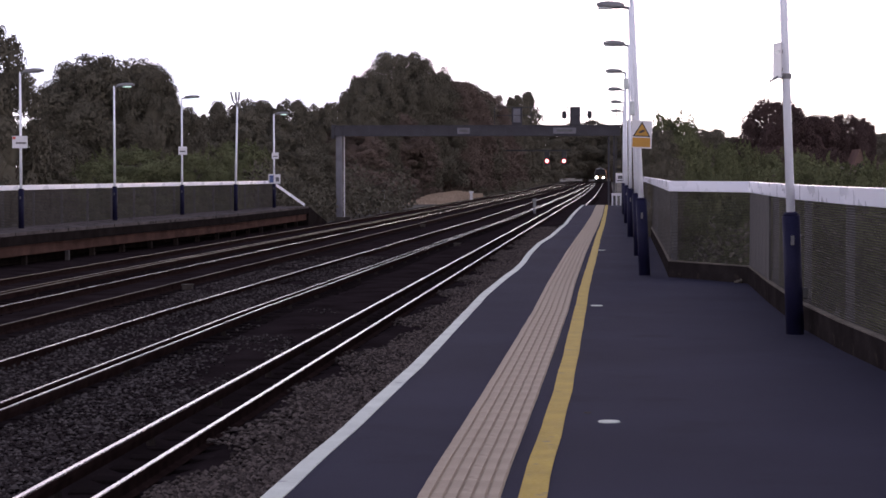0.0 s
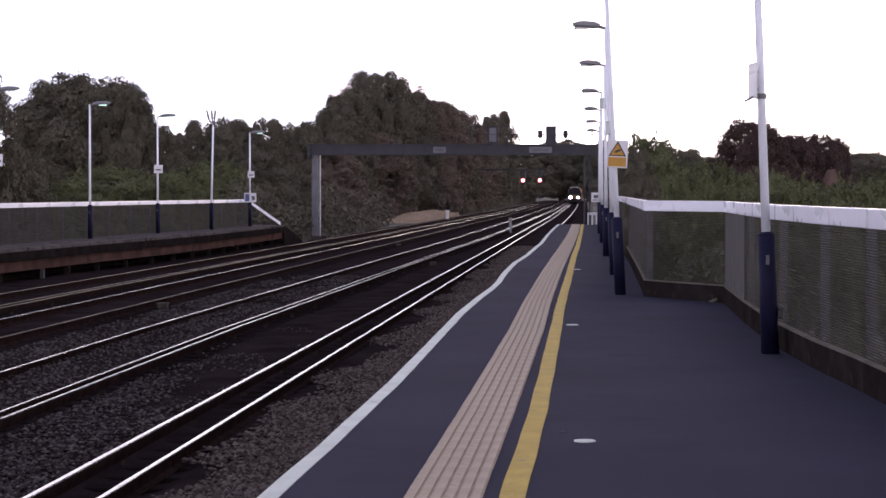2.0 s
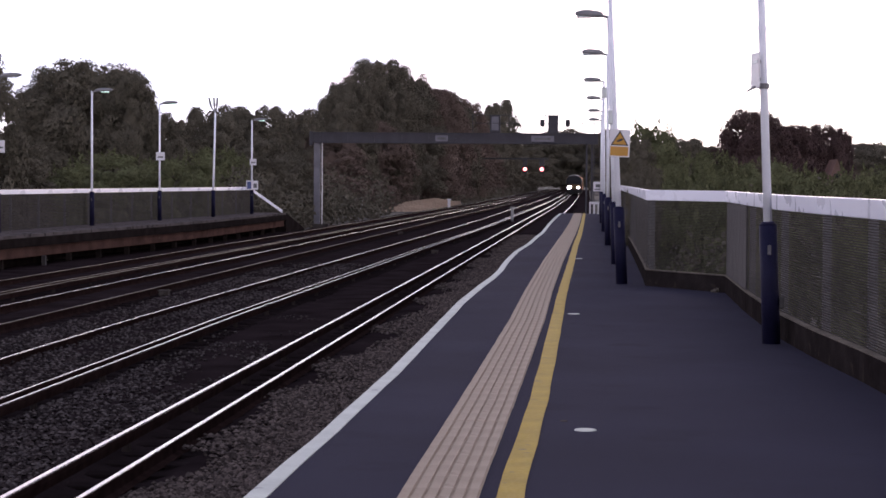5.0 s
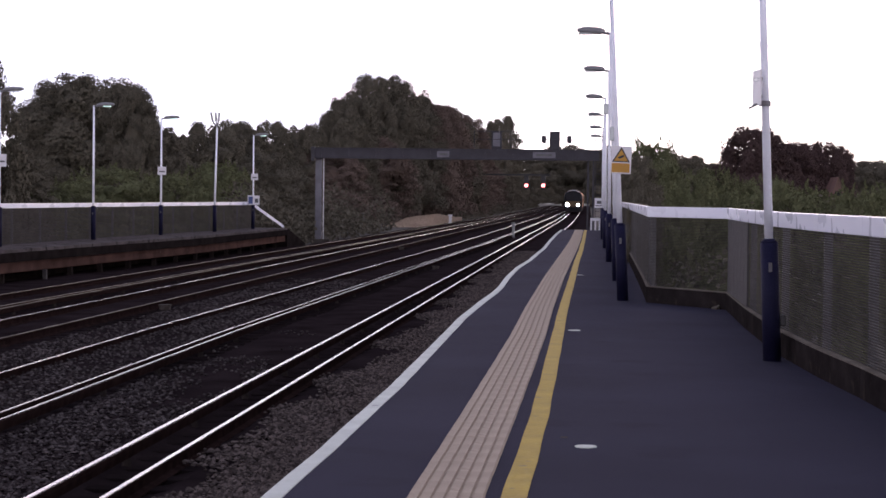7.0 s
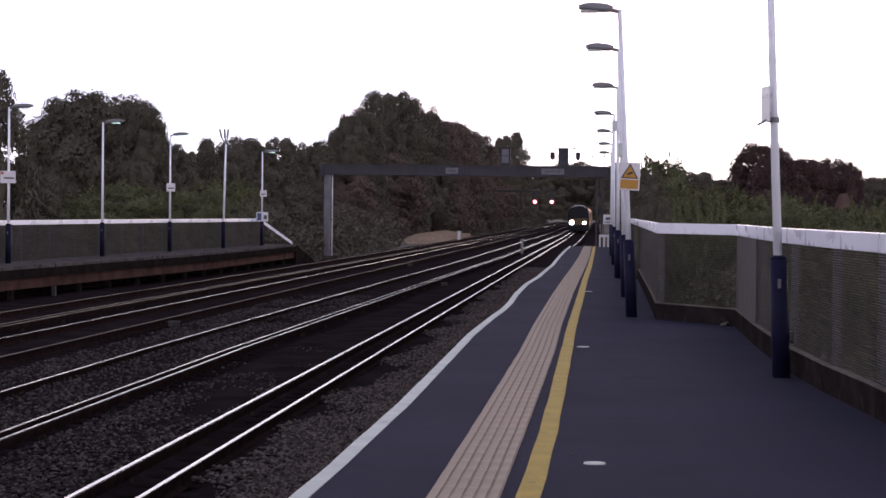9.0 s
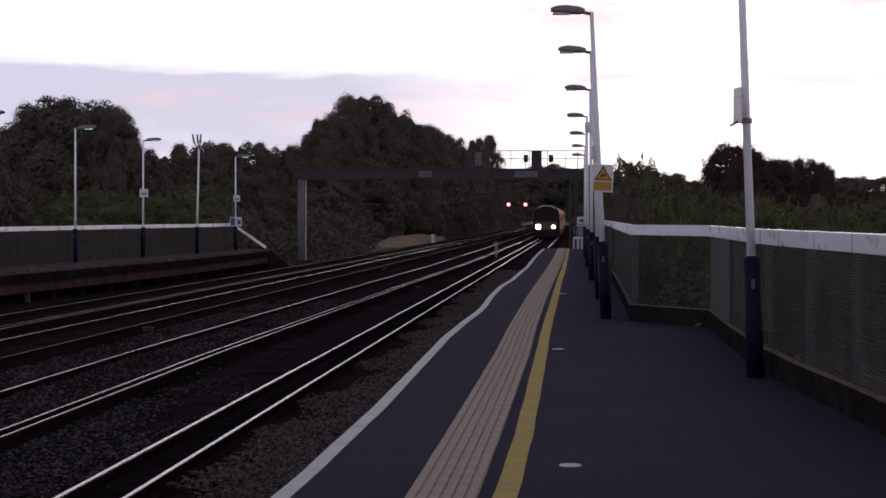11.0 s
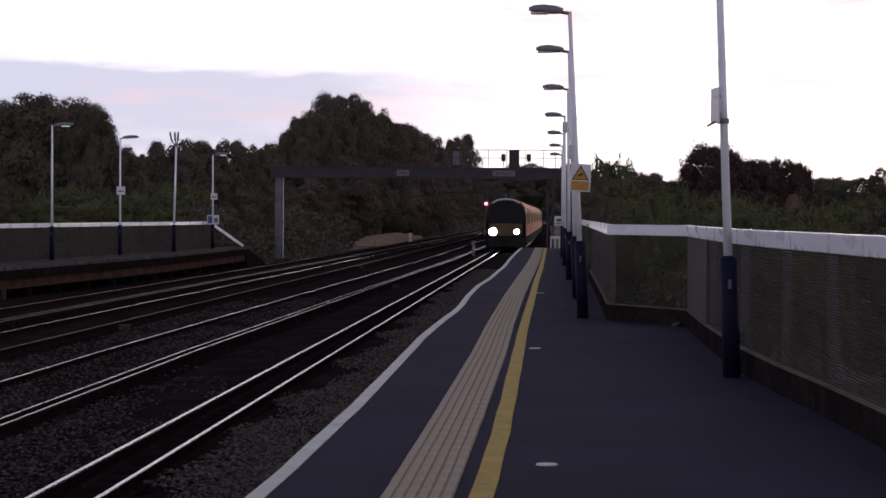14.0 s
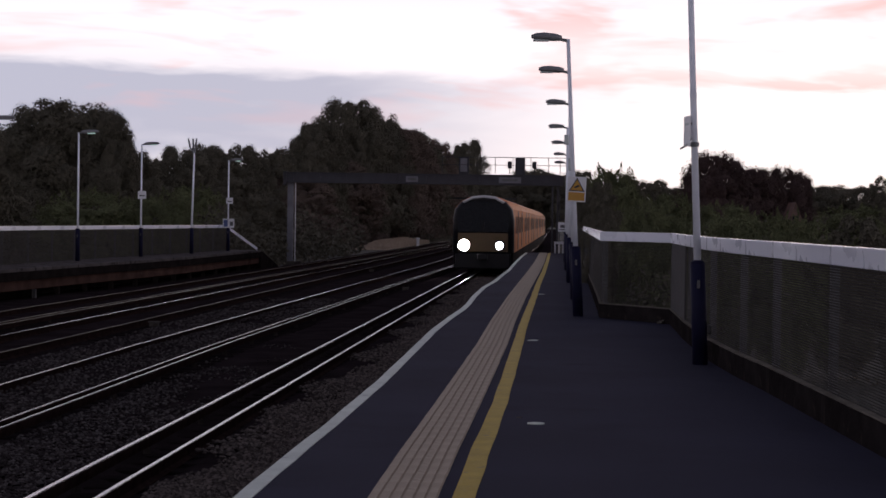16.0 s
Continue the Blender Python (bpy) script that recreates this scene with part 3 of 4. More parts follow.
def plate_sign(name, label, x, y, z, w, h, turn=0, frame_colour=None, bars=(), patches=()):
    """A flat enamel sign facing -y, turned about the upright, its centre at x, y, z. bars: (x, z, width, height, material)."""
    s = thing(name, label, "sign", pose(x, y, z, 0, 0, turn))
    part("plate", Build().chamfered(-w / 2, w / 2, 0, 0.012, -h / 2, h / 2, 0.003), SIGN_WHITE, s)
    for i, (bx, bz, bw, bh, material) in enumerate((*bars, *patches)):
        part("printed_bar", Build().box(bx - bw / 2, bx + bw / 2, -0.004, -0.0005, bz - bh / 2, bz + bh / 2), material, s)
    part("bracket", Build().box(-0.03, 0.03, 0.012, 0.05, -h * 0.3, -h * 0.2).box(-0.03, 0.03, 0.012, 0.05, h * 0.2, h * 0.3), FENCE_POST, s)
    return s


RIGHT_COLUMNS = [(1.78, 19.2, -0.19), (0.53, 30.1, -0.235), (0.54, 37.2, -0.18), (0.51, 48.2, -0.06), (0.52, 61.2, -0.05), (0.54, 74.3, 0.0), (0.61, 87.6, 0.0), (0.64, 95.4, 0.0)]
LEFT_COLUMNS = [(-17.28, 57.0, 4.6), (-17.01, 67.0, 4.62), (-16.62, 76.0, 4.55), (-16.03, 84.0, 4.5), (-15.73, 92.0, 4.4)]
LEFT_Z = -0.08


def build_columns():
    for i, (x, y, lean) in enumerate(RIGHT_COLUMNS):
        c = lamp_column(x, y, 0, 4.65 if y < 90 else 4.5, lean, -1, 0.62)
        if i == 0:
            part("cable_clip", Build().chamfered(0.065, 0.12, -0.075, -0.005, 0.34, 0.45, 0.015), SIGN_BLACK, c, "black clip on the sleeve")
    for i, (x, y, h) in enumerate(LEFT_COLUMNS):
        if i == 3:
            c = thing("lamp_column", "pale grey column with a bare forked bracket and no lantern", "street lamp", pose(x, y, LEFT_Z), group="platform lamps")
            part("base_sleeve", Build().tube((0, 0, 0), (0, 0, 1.15), 0.09, 0.09, 16), BLUE, c, "dark blue painted base sleeve", True)
            part("pole", Build().tube((0, 0, 1.15), (0.08, 0, h), 0.05, 0.038, 14), POLE, c, "", True)
            for dx, dy in ((-0.28, 0), (-0.08, 0.06), (0.1, -0.05)):
                part("bracket_arm", Build().tube((0.08, 0, h - 0.05), (0.08 + dx * 0.7, dy, h + 0.25), 0.035, 0.03, 8).tube((0.08 + dx * 0.7, dy, h + 0.25), (0.08 + dx, dy, h + 0.62), 0.05, 0.04, 8), LAMP_GREY, c)
        else:
            lamp_column(x, y, LEFT_Z, h, 0.0, 1, 0.72, lit=i in (1, 2, 4))


def build_signs():
    for x, y, z in ((0.38, 48.05, 3.7), (0.43, 37.05, 2.75)):
        sp = thing("loudspeaker", "small grey loudspeaker clamped to a lamp column", "loudspeaker", pose(x, y, z), group="platform loudspeakers")
        part("housing", Build().chamfered(-0.06, 0.06, -0.07, 0.06, -0.13, 0.13, 0.02), LAMP_LENS, sp)
        part("clamp", Build().box(-0.05, 0.05, 0.06, 0.11, -0.03, 0.03), FENCE_POST, sp)
    lit = Build()
    for i in range(3):
        lit.chamfered(-0.04, 0.04, -0.03, 0.03, 0, 0.035, 0.012, pose(0.03 * i, 0.02 * i, 0.008 * i, 10 * i, 14 * i, 50 * i))
    tagged(part("litter", lit, PALE_BUFF, at=pose(1.78, 28.0, 0.0)), "crumpled scrap of pale paper by the fence", "litter")
    # camera warning sign on the second column
    s = thing("warning_sign", "white sign with a yellow triangle and yellow panel on a column", "sign", pose(0.53 - 0.055, 30.0, 2.13, 0, 2.4, 0))
    part("plate", Build().chamfered(-0.155, 0.155, 0, 0.012, -0.21, 0.21, 0.004), SIGN_WHITE, s)
    part("triangle_border", Build().plate([(-0.135, -0.035), (0.135, -0.035), (0.0, 0.195)], 0.003, pose(0, -0.004, 0)), SIGN_BLACK, s)
    part("triangle", Build().plate([(-0.105, -0.018), (0.105, -0.018), (0.0, 0.160)], 0.003, pose(0, -0.008, 0)), SIGN_YELLOW, s)
    part("pictogram", Build().plate([(-0.05, 0.03), (-0.02, 0.015), (0.05, 0.05), (0.035, 0.075), (-0.01, 0.06)], 0.003, pose(0, -0.012, 0)), SIGN_BLACK, s)
    part("panel", Build().box(-0.135, 0.135, -0.004, -0.001, -0.19, -0.05), SIGN_YELLOW, s)
    for i in range(3):
        part("printed_bar", Build().box(-0.11, 0.11 - 0.04 * (i == 2), -0.007, -0.0045, -0.085 - i * 0.04, -0.073 - i * 0.04), SIGN_OCHRE, s)
    part("bracket", Build().box(-0.03, 0.03, 0.012, 0.05, -0.1, -0.05).box(-0.03, 0.03, 0.012, 0.05, 0.1, 0.15), FENCE_POST, s)
    plate_sign("column_sign", "white sign seen almost edge-on, clamped to a lamp column", 1.585, 19.12, 2.62, 0.32, 0.34, -81, bars=((0, 0.08, 0.22, 0.03, LAMP_LENS),))
    cl = thing("sign_clamp", "dark steel clamp under the sign on a lamp column", "bracket", pose(1.62, 19.1, 2.47))
    part("band", Build().tube((0.055, 0.1, -0.02), (0.055, 0.1, 0.03), 0.058, None, 16), LAMP_GREY, cl)
    part("arm", Build().tube((0.02, 0.02, 0.02), (-0.11, -0.05, -0.05), 0.014, 0.01, 8), LAMP_GREY, cl)
    plate_sign("notice", "small white notice with dark print on the far columns", 0.43, 87.3, 1.33, 0.36, 0.42, 0, bars=((0.02, 0.03, 0.2, 0.14, FENCE_POST), (0, -0.12, 0.26, 0.04, SIGN_BLACK)))
    plate_sign("station_sign", "white station name sign with a red corner, on a lamp column", -17.26, 56.85, 2.46, 0.46, 0.36, 0, bars=((0.03, -0.03, 0.3, 0.05, FENCE_POST),), patches=((-0.17, 0.12, 0.09, 0.07, SIGN_RED),))
    plate_sign("station_sign", "small white sign with dark print on a lamp column", -16.56, 75.85, 2.42, 0.34, 0.32, 0, bars=((0.0, -0.03, 0.22, 0.05, FENCE_POST),))
    plate_sign("station_sign", "small white sign with dark print on the end lamp column", -15.65, 91.85, 2.36, 0.32, 0.30, 0, bars=((0.0, -0.03, 0.2, 0.05, FENCE_POST),))
    plate_sign("notice", "white and blue notice boards at the platform end", -15.68, 91.8, 1.27, 0.56, 0.44, 0, bars=((-0.14, 0, 0.2, 0.34, SIGN_BLUE), (0.14, -0.02, 0.16, 0.2, FENCE_POST)))
    # white trestle barrier at the end of the platform
    g = thing("barrier", "white painted trestle barrier at the platform end", "barrier", pose(0.32, 95.0, 0))
    part("top_bar", Build().chamfered(-0.24, 0.24, -0.04, 0.04, 0.46, 0.58, 0.01), SIGN_WHITE, g)
    for dx in (-0.2, 0.0, 0.2):
        part("leg", Build().box(dx - 0.035, dx + 0.035, -0.035, 0.035, 0, 0.46), SIGN_WHITE, g)


# ---- far platform ----
LEFT_EDGE = [(20, -16.9), (45, -16.5), (55, -16.1), (63, -15.65), (70, -15.15), (77, -14.85), (90, -14.75), (98, -14.7)]
LEFT_BACK = [(20, -19.0), (50, -17.81), (57, -17.56), (67, -17.24), (76, -16.87), (84, -16.28), (92, -15.98), (98, -15.83)]


def build_left_platform():
    ys = [20 + i for i in range(77)]
    b = Build()
    for y in ys:
        a, c = lerp(LEFT_BACK, y) - 0.6, lerp(LEFT_EDGE, y)
        b.v += [(a, y, LEFT_Z), (c, y, LEFT_Z), (c, y, LEFT_Z - 0.09), (a, y, LEFT_Z - 0.09)]
    b.f = [(i * 4 + k, i * 4 + (k + 1) % 4, i * 4 + 4 + (k + 1) % 4, i * 4 + 4 + k) for i in range(len(ys) - 1) for k in range(4)]
    b.f += [(3, 2, 1, 0), tuple(len(b.v) - 4 + i for i in range(4))]
    p = tagged(part("far_platform", b, DECK), "narrow asphalt platform deck on timber trestles", "platform", kind="structure")

    def beam(name, material, shift, half, z0, z1, label):
        part(name, Build().sweep([(-half, z0), (half, z0), (half, z1), (-half, z1)], [(lerp(LEFT_EDGE, y) + shift, y, 0) for y in ys]), material, p, label)

    beam("coping", DARK_FACE, -0.05, 0.045, LEFT_Z - 0.36, LEFT_Z - 0.092, "dark edge face")
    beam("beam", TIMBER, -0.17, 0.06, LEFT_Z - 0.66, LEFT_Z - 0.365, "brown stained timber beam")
    # A near-black sheet behind the posts fills the space under the deck.
    beam("back_wall", DARK_FACE, -1.3, 0.05, -1.2, LEFT_Z - 0.1, "dark backing sheet under the deck")
    post = Build().chamfered(-0.08, 0.08, -0.08, 0.08, -1.2, LEFT_Z - 0.37, 0.01).mesh("trestle_post", DARK_POST)
    pale = Build().chamfered(-0.06, 0.06, -0.06, 0.06, -1.2, LEFT_Z - 0.67, 0.01).mesh("trestle_post", GREY_BOARD)
    for i in range(24):
        y = 24 + i * 3.05
        part("trestle_post", pale if i == 11 else post, None, p, at=pose(lerp(LEFT_EDGE, y) - (0.1 if i == 11 else 0.33), y, 0))
    ramp = Build()
    a, c = lerp(LEFT_BACK, 96) - 0.6, lerp(LEFT_EDGE, 96)
    ramp.v += [(a, 96, LEFT_Z), (c, 96, LEFT_Z), (c + 0.1, 101.5, -0.95), (a, 101.5, -0.95), (a, 96, -1.2), (c, 96, -1.2), (c + 0.1, 101.5, -1.2), (a, 101.5, -1.2)]
    ramp.f += [(0, 1, 2, 3), (4, 7, 6, 5), (0, 4, 5, 1), (1, 5, 6, 2), (2, 6, 7, 3), (3, 7, 4, 0)]
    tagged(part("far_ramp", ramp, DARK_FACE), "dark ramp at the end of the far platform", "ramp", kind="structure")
    for i in range(26):
        y0, y1 = 20 + i * 2.8, 20 + (i + 1) * 2.8
        fence_panel(lerp(LEFT_BACK, y0), y0, lerp(LEFT_BACK, y1), y1, LEFT_Z, 1.27, 0.15, boards=False, pitch=0.045, back=1, fill=0.68)
    f = thing("fence_panel", "sloping white end rail of the platform fence", "fence", group="platform fence")
    rail = Build()
    p0, p1 = Vector((lerp(LEFT_BACK, 92.8), 92.8, LEFT_Z + 1.12)), Vector((-15.13, 97.5, LEFT_Z - 0.04))
    for p_, in ((p0,), (p1,)):
        rail.v += [(p_.x, p_.y - 0.03, p_.z), (p_.x, p_.y + 0.03, p_.z), (p_.x, p_.y + 0.03, p_.z + 0.15), (p_.x, p_.y - 0.03, p_.z + 0.15)]
    rail.f += [(0, 1, 5, 4), (1, 2, 6, 5), (2, 3, 7, 6), (3, 0, 4, 7), (3, 2, 1, 0), (4, 5, 6, 7)]
    part("sloping_rail", rail, RAIL_WHITE, f)
    part("fence_post", Build().box(-15.16, -15.10, 97.46, 97.54, LEFT_Z - 0.3, LEFT_Z + 0.1), FENCE_POST, f)


# ---- signal gantry across the tracks ----
def build_gantry():
    y = 112.0
    g = thing("signal_gantry", "grey steel signal gantry spanning four tracks", "gantry", pose(0, y, 0))
    for dy in (-0.32, 0.32):
        part("girder_web", Build().box(-15.6, 0.55, dy - 0.03, dy + 0.03, 3.70, 4.19), GANTRY, g)
    for z in (3.64, 4.19):
        part("girder_flange", Build().box(-15.6, 0.55, -0.42, 0.42, z, z + 0.06), GANTRY, g)
    for i in range(11):
        x = -15.2 + i * 1.55
        part("stiffener", Build().box(x - 0.03, x + 0.03, -0.41, -0.352, 3.702, 4.188), GANTRY, g)
    part("end_plate", Build().box(-15.78, -15.602, -0.45, 0.45, 3.50, 4.29), GANTRY, g)
    leg = part("leg", Build().box(-15.55, -15.22, -0.2, -0.14, -1.2, 3.638), GANTRY_LEG, g, "pale grey steel leg")
    part("leg_flange", Build().box(-15.55, -15.22, 0.14, 0.2, -1.2, 3.638), GANTRY_LEG, leg)
    part("leg_web", Build().box(-15.35, -15.28, -0.138, 0.138, -1.2, 3.638), GANTRY, leg)
    part("cable_pipe", Build().tube((-15.08, -0.17, -1.2), (-15.08, -0.17, 3.638), 0.03, None, 8), SIGN_WHITE, leg, "pale cable pipe")
    part("foot", Build().chamfered(-15.75, -14.7, -0.4, 0.4, -1.25, -0.95, 0.03), CONCRETE, leg, "concrete foot")
    for x in (-0.07, 0.23):
        part("leg", Build().box(x - 0.05, x + 0.05, -0.2, 0.2, -1.2, 3.638), GANTRY, g, "dark steel leg")
    lad = part("ladder", Build().box(0.33, 0.37, -0.3, -0.26, -1.0, 5.2), GANTRY, g, "access ladder")
    part("ladder_rail", Build().box(0.69, 0.73, -0.3, -0.26, -1.0, 5.2), GANTRY, lad)
    for i in range(18):
        part("rung", Build().tube((0.35, -0.28, -0.7 + i * 0.3), (0.71, -0.28, -0.7 + i * 0.3), 0.014, None, 6), GANTRY, lad)
    rail = part("handrail", Build().tube((-6.5, -0.4, 5.25), (0.75, -0.4, 5.25), 0.02, None, 6), GANTRY, g, "thin handrail of the walkway")
    part("mid_rail", Build().tube((-6.5, -0.4, 4.8), (0.75, -0.4, 4.8), 0.018, None, 6), GANTRY, rail)
    for i in range(8):
        part("baluster", Build().tube((-6.5 + i * 1.03, -0.4, 4.3), (-6.5 + i * 1.03, -0.4, 5.26), 0.018, None, 6), GANTRY, rail)
    for x in (-5.25, -1.97):
        h = part("signal_box", Build().chamfered(x - 0.29, x + 0.29, -0.15, 0.12, 4.252, 5.27, 0.03), GANTRY, g, "tall grey back board of a signal")
        part("frame", Build().box(x - 0.2, x + 0.2, -0.17, -0.152, 4.4, 5.18), GANTRY_LEG if x < -4 else GANTRY, h)
    for x, z0 in ((-2.58, 4.62), (-1.15, 4.62)):
        part("equipment_box", Build().chamfered(x - 0.13, x + 0.13, -0.12, 0.12, z0, z0 + 0.42, 0.03).box(x - 0.02, x + 0.02, -0.02, 0.02, 4.3, z0), GANTRY, g)
    for x, w in ((-2.55, 1.28), (-8.25, 0.7)):
        s = part("name_board", Build().box(x - w / 2, x + w / 2, -0.475, -0.44, 3.76, 4.1), GANTRY_LEG, g, "pale board with dark bars")
        part("printed_bar", Build().box(x - w * 0.36, x + w * 0.36, -0.481, -0.4765, 3.86, 4.0), FENCE_POST, s)
    # small signal gantry farther up the line with two red lights
    f = thing("signal_gantry", "dark cantilever signal structure with two red lights", "gantry", pose(0, 262, 0))
    part("post", Build().box(-16.6, -16.3, -0.15, 0.15, -1.2, 5.0), GANTRY, f)
    part("beam", Build().box(-16.6, -5.2, -0.12, 0.12, 4.4, 4.62), SIGN_BLACK, f)
    for x in (-8.3, -6.06):
        h = part("signal_head", Build().chamfered(x - 0.32, x + 0.32, -0.1, 0.1, 2.55, 4.4, 0.05), SIGN_BLACK, f, "black signal head")
        # The wider disc is the lamp's halo given a shape; the core sits before it.
        lamp = part("red_lamp", Build().tube((x, -0.16, 3.12), (x, -0.10, 3.12), 0.27, 0.27, 20), RED_HALO, h, "glowing red lamp with its halo as a ring")
        part("lamp_core", Build().tube((x, -0.19, 3.12), (x, -0.161, 3.12), 0.2, 0.2, 20), RED_SIGNAL, lamp)


# ---- trackside bits ----
def build_trackside():
    for x, y, h, w, material, label in ((-4.85, 128, 0.85, 0.16, LAMP_GREY, "short dark trackside post between the rails"), (-13.3, 190, 0.75, 0.26, SIGN_WHITE, "short white trackside marker post"),
                                     (-17.2, 150, 1.2, 0.14, SIGN_WHITE, "white trackside marker post in the grass")):
        p = thing("marker_post", label, "post", pose(x, y, -1.1))
        part("post", Build().chamfered(-w / 2, w / 2, -w / 2, w / 2, 0, h, 0.02), material, p)
        part("cap", Build().chamfered(-w * 0.75, w * 0.75, -w * 0.75, w * 0.75, h, h + 0.14, 0.02), material, p)
    for x, y in ((-9.4, 43.5), (-9.0, 95.0), (-5.4, 70)):
        c = thing("cable_box", "small weathered trackside cable box on the ballast", "box", pose(x, y, -1.06))
        part("body", Build().chamfered(-0.11, 0.11, -0.1, 0.1, 0, 0.10, 0.02), CONCRETE, c)
        part("lid", Build().chamfered(-0.13, 0.13, -0.12, 0.12, 0.102, 0.13, 0.01), CONCRETE, c)
    rnd = np.random.RandomState(9)
    g = Build()
    for _ in range(7000):
        y = 172 + 46 * rnd.rand()
        x = track_x(4, y) - 2.3 - 3.6 * rnd.rand() ** 1.4
        h = (0.3 + 0.6 * rnd.rand() + 0.5 * math.exp(-((x + 16.5) / 1.2) ** 2)) * 0.6 * min(1.0, (y - 166) / 25)
        a = rnd.rand() * 3.14
        dx, dy = 0.11 * math.cos(a), 0.11 * math.sin(a)
        k = len(g.v)
        lx, ly = 0.25 * (rnd.rand() - 0.5), 0.25 * (rnd.rand() - 0.5)
        g.v += [(x - dx, y - dy, -1.2), (x + dx, y + dy, -1.2), (x + lx + dx * 0.4, y + ly, -1.2 + h), (x + lx - dx * 0.4, y + ly, -1.2 + h)]
        g.f.append((k, k + 1, k + 2, k + 3))
    tagged(part("dry_grass", g, DRY_GRASS), "pale dry grass on the bank beside the tracks", "grass", kind="stuff")
    h = thing("house", "distant house with a steep pale gable and red tiled roof", "house", pose(15.9, 128, -1.45))
    part("wall", Build().box(-0.42, 0.42, 0.1, 4, 0, 3.2).plate([(-0.42, 3.202), (0.42, 3.202), (0, 4.4)], 0.2, pose(0, 0.1, 0)), HOUSE_WALL, h)
    for side in (-1, 1):
        part("roof", Build().plate([(side * 0.56, 3.0), (0.0, 4.52), (0.0, 4.42), (side * 0.5, 3.0)], 4.2, pose(0, 0.05, 0)), ROOF_TILE, h)
        part("bargeboard", Build().plate([(side * 0.57, 2.98), (0.0, 4.54), (0.0, 4.42), (side * 0.51, 2.98)], 0.05, pose(0, -0.002, 0)), HOUSE_WALL, h, "pale bargeboard")
    part("window", Build().box(-0.2, 0.2, 0.04, 0.095, 2.9, 3.6), TRAIN_GLASS, h)


# ---- trees ----
def crown_mesh(seed, clumps_n, leaves_n, size, material, ragged=0.2, power=2.0, spires=0):
    """A crown one unit in radius and one unit high, its foot at 0: leaf sprays on many boughs that face outwards and up, round a dark heart."""
    rnd = np.random.RandomState(seed)
    tall = 2.3                                  # how much taller than wide a unit becomes
    h = (np.arange(clumps_n) * 0.618 + 0.15 * rnd.rand(clumps_n)) % 1 * 0.92 + 0.03
    spread = np.sqrt(np.clip(1 - (np.clip(h - 0.30, 0, None) / 0.70) ** power, 0, 1))
    turn = rnd.permutation(clumps_n) * 2 * math.pi / clumps_n + rnd.rand(clumps_n) * 0.3
    d = spread * (0.5 + 0.38 * rnd.rand(clumps_n) ** 0.6)
    r = 0.08 + 0.16 * rnd.rand(clumps_n) ** 1.6
    mid = np.stack([d * np.cos(turn), d * np.sin(turn), h * tall * 0.955], 1)
    pick = rnd.choice(clumps_n, leaves_n, p=r ** 2 / (r ** 2).sum())
    way = rnd.randn(leaves_n, 3) + (0, 0, 0.7)
    way /= np.linalg.norm(way, axis=1)[:, None]
    out = r[pick] * (0.5 + 0.5 * np.sqrt(rnd.rand(leaves_n)) + ragged * 1.6 * rnd.rand(leaves_n) ** 4)
    place = mid[pick] + way * out[:, None] * (1, 1, 0.85)
    face = way + 0.7 * np.stack([mid[pick, 0], mid[pick, 1], 0.25 + 0 * out], 1) + 0.3 * rnd.randn(leaves_n, 3)
    if spires:
        n = spires * 40
        which, up = np.repeat(np.arange(spires), 40), np.tile(np.linspace(0, 1, 40), spires)
        a, q = rnd.rand(spires) * 6.28, np.sqrt(rnd.rand(spires))
        foot = np.stack([q * np.cos(a), q * np.sin(a), (0.55 + 0.42 * np.sqrt(1 - q * q * 0.9)) * tall], 1)
        high, lean = 0.12 + 0.2 * rnd.rand(spires), 0.10 * rnd.randn(spires, 2)
        thin = (1 - up) * 0.055
        more = foot[which] + np.stack([lean[which, 0] * up + thin * rnd.randn(n), lean[which, 1] * up + thin * rnd.randn(n), (up - 0.45) * high[which]], 1)
        place, face = np.concatenate([place, more]), np.concatenate([face, rnd.randn(n, 3) + (0, 0, 0.3)])
    keep = place[:, 2] > 0
    place, face = place[keep], face[keep]
    n = len(place)
    face /= np.linalg.norm(face, axis=1)[:, None]
    u = np.cross(face, rnd.randn(n, 3))
    u /= np.linalg.norm(u, axis=1)[:, None]
    w = np.cross(face, u)
    s = (size * (0.55 + 0.8 * rnd.rand(n)))[:, None]
    flat = np.array((1, 1, 1 / tall))
    corner = np.stack([place - u * s, place + w * s * 0.6 + face * s * 0.2, place + u * s, place - w * s * 0.6 + face * s * 0.2], 1) * flat
    b = Build()
    b.v = [tuple(p) for p in corner.reshape(-1, 3)]
    b.f = [t for k in range(0, 4 * n, 4) for t in ((k, k + 1, k + 2), (k, k + 2, k + 3))]
    ico = bmesh.new()
    bmesh.ops.create_icosphere(ico, subdivisions=2, radius=1)
    iv, fi = [v.co.copy() for v in ico.verts], [[v.index for v in f.verts] for f in ico.faces]
    ico.free()
    for z, q, up in ((0.2, 0.6, 0.18), (0.42, 0.56, 0.2), (0.6, 0.42, 0.16)):
        k = len(b.v)
        for c in iv:
            g = q * (0.72 + 0.25 * noise.noise(c * 2.2 + Vector((z * 9, seed, 0))))
            b.v.append((c.x * g, c.y * g, max(0.0, z + c.z * up)))
        b.f += [tuple(k + i for i in f) for f in fi]
    return b.mesh("crown", material)


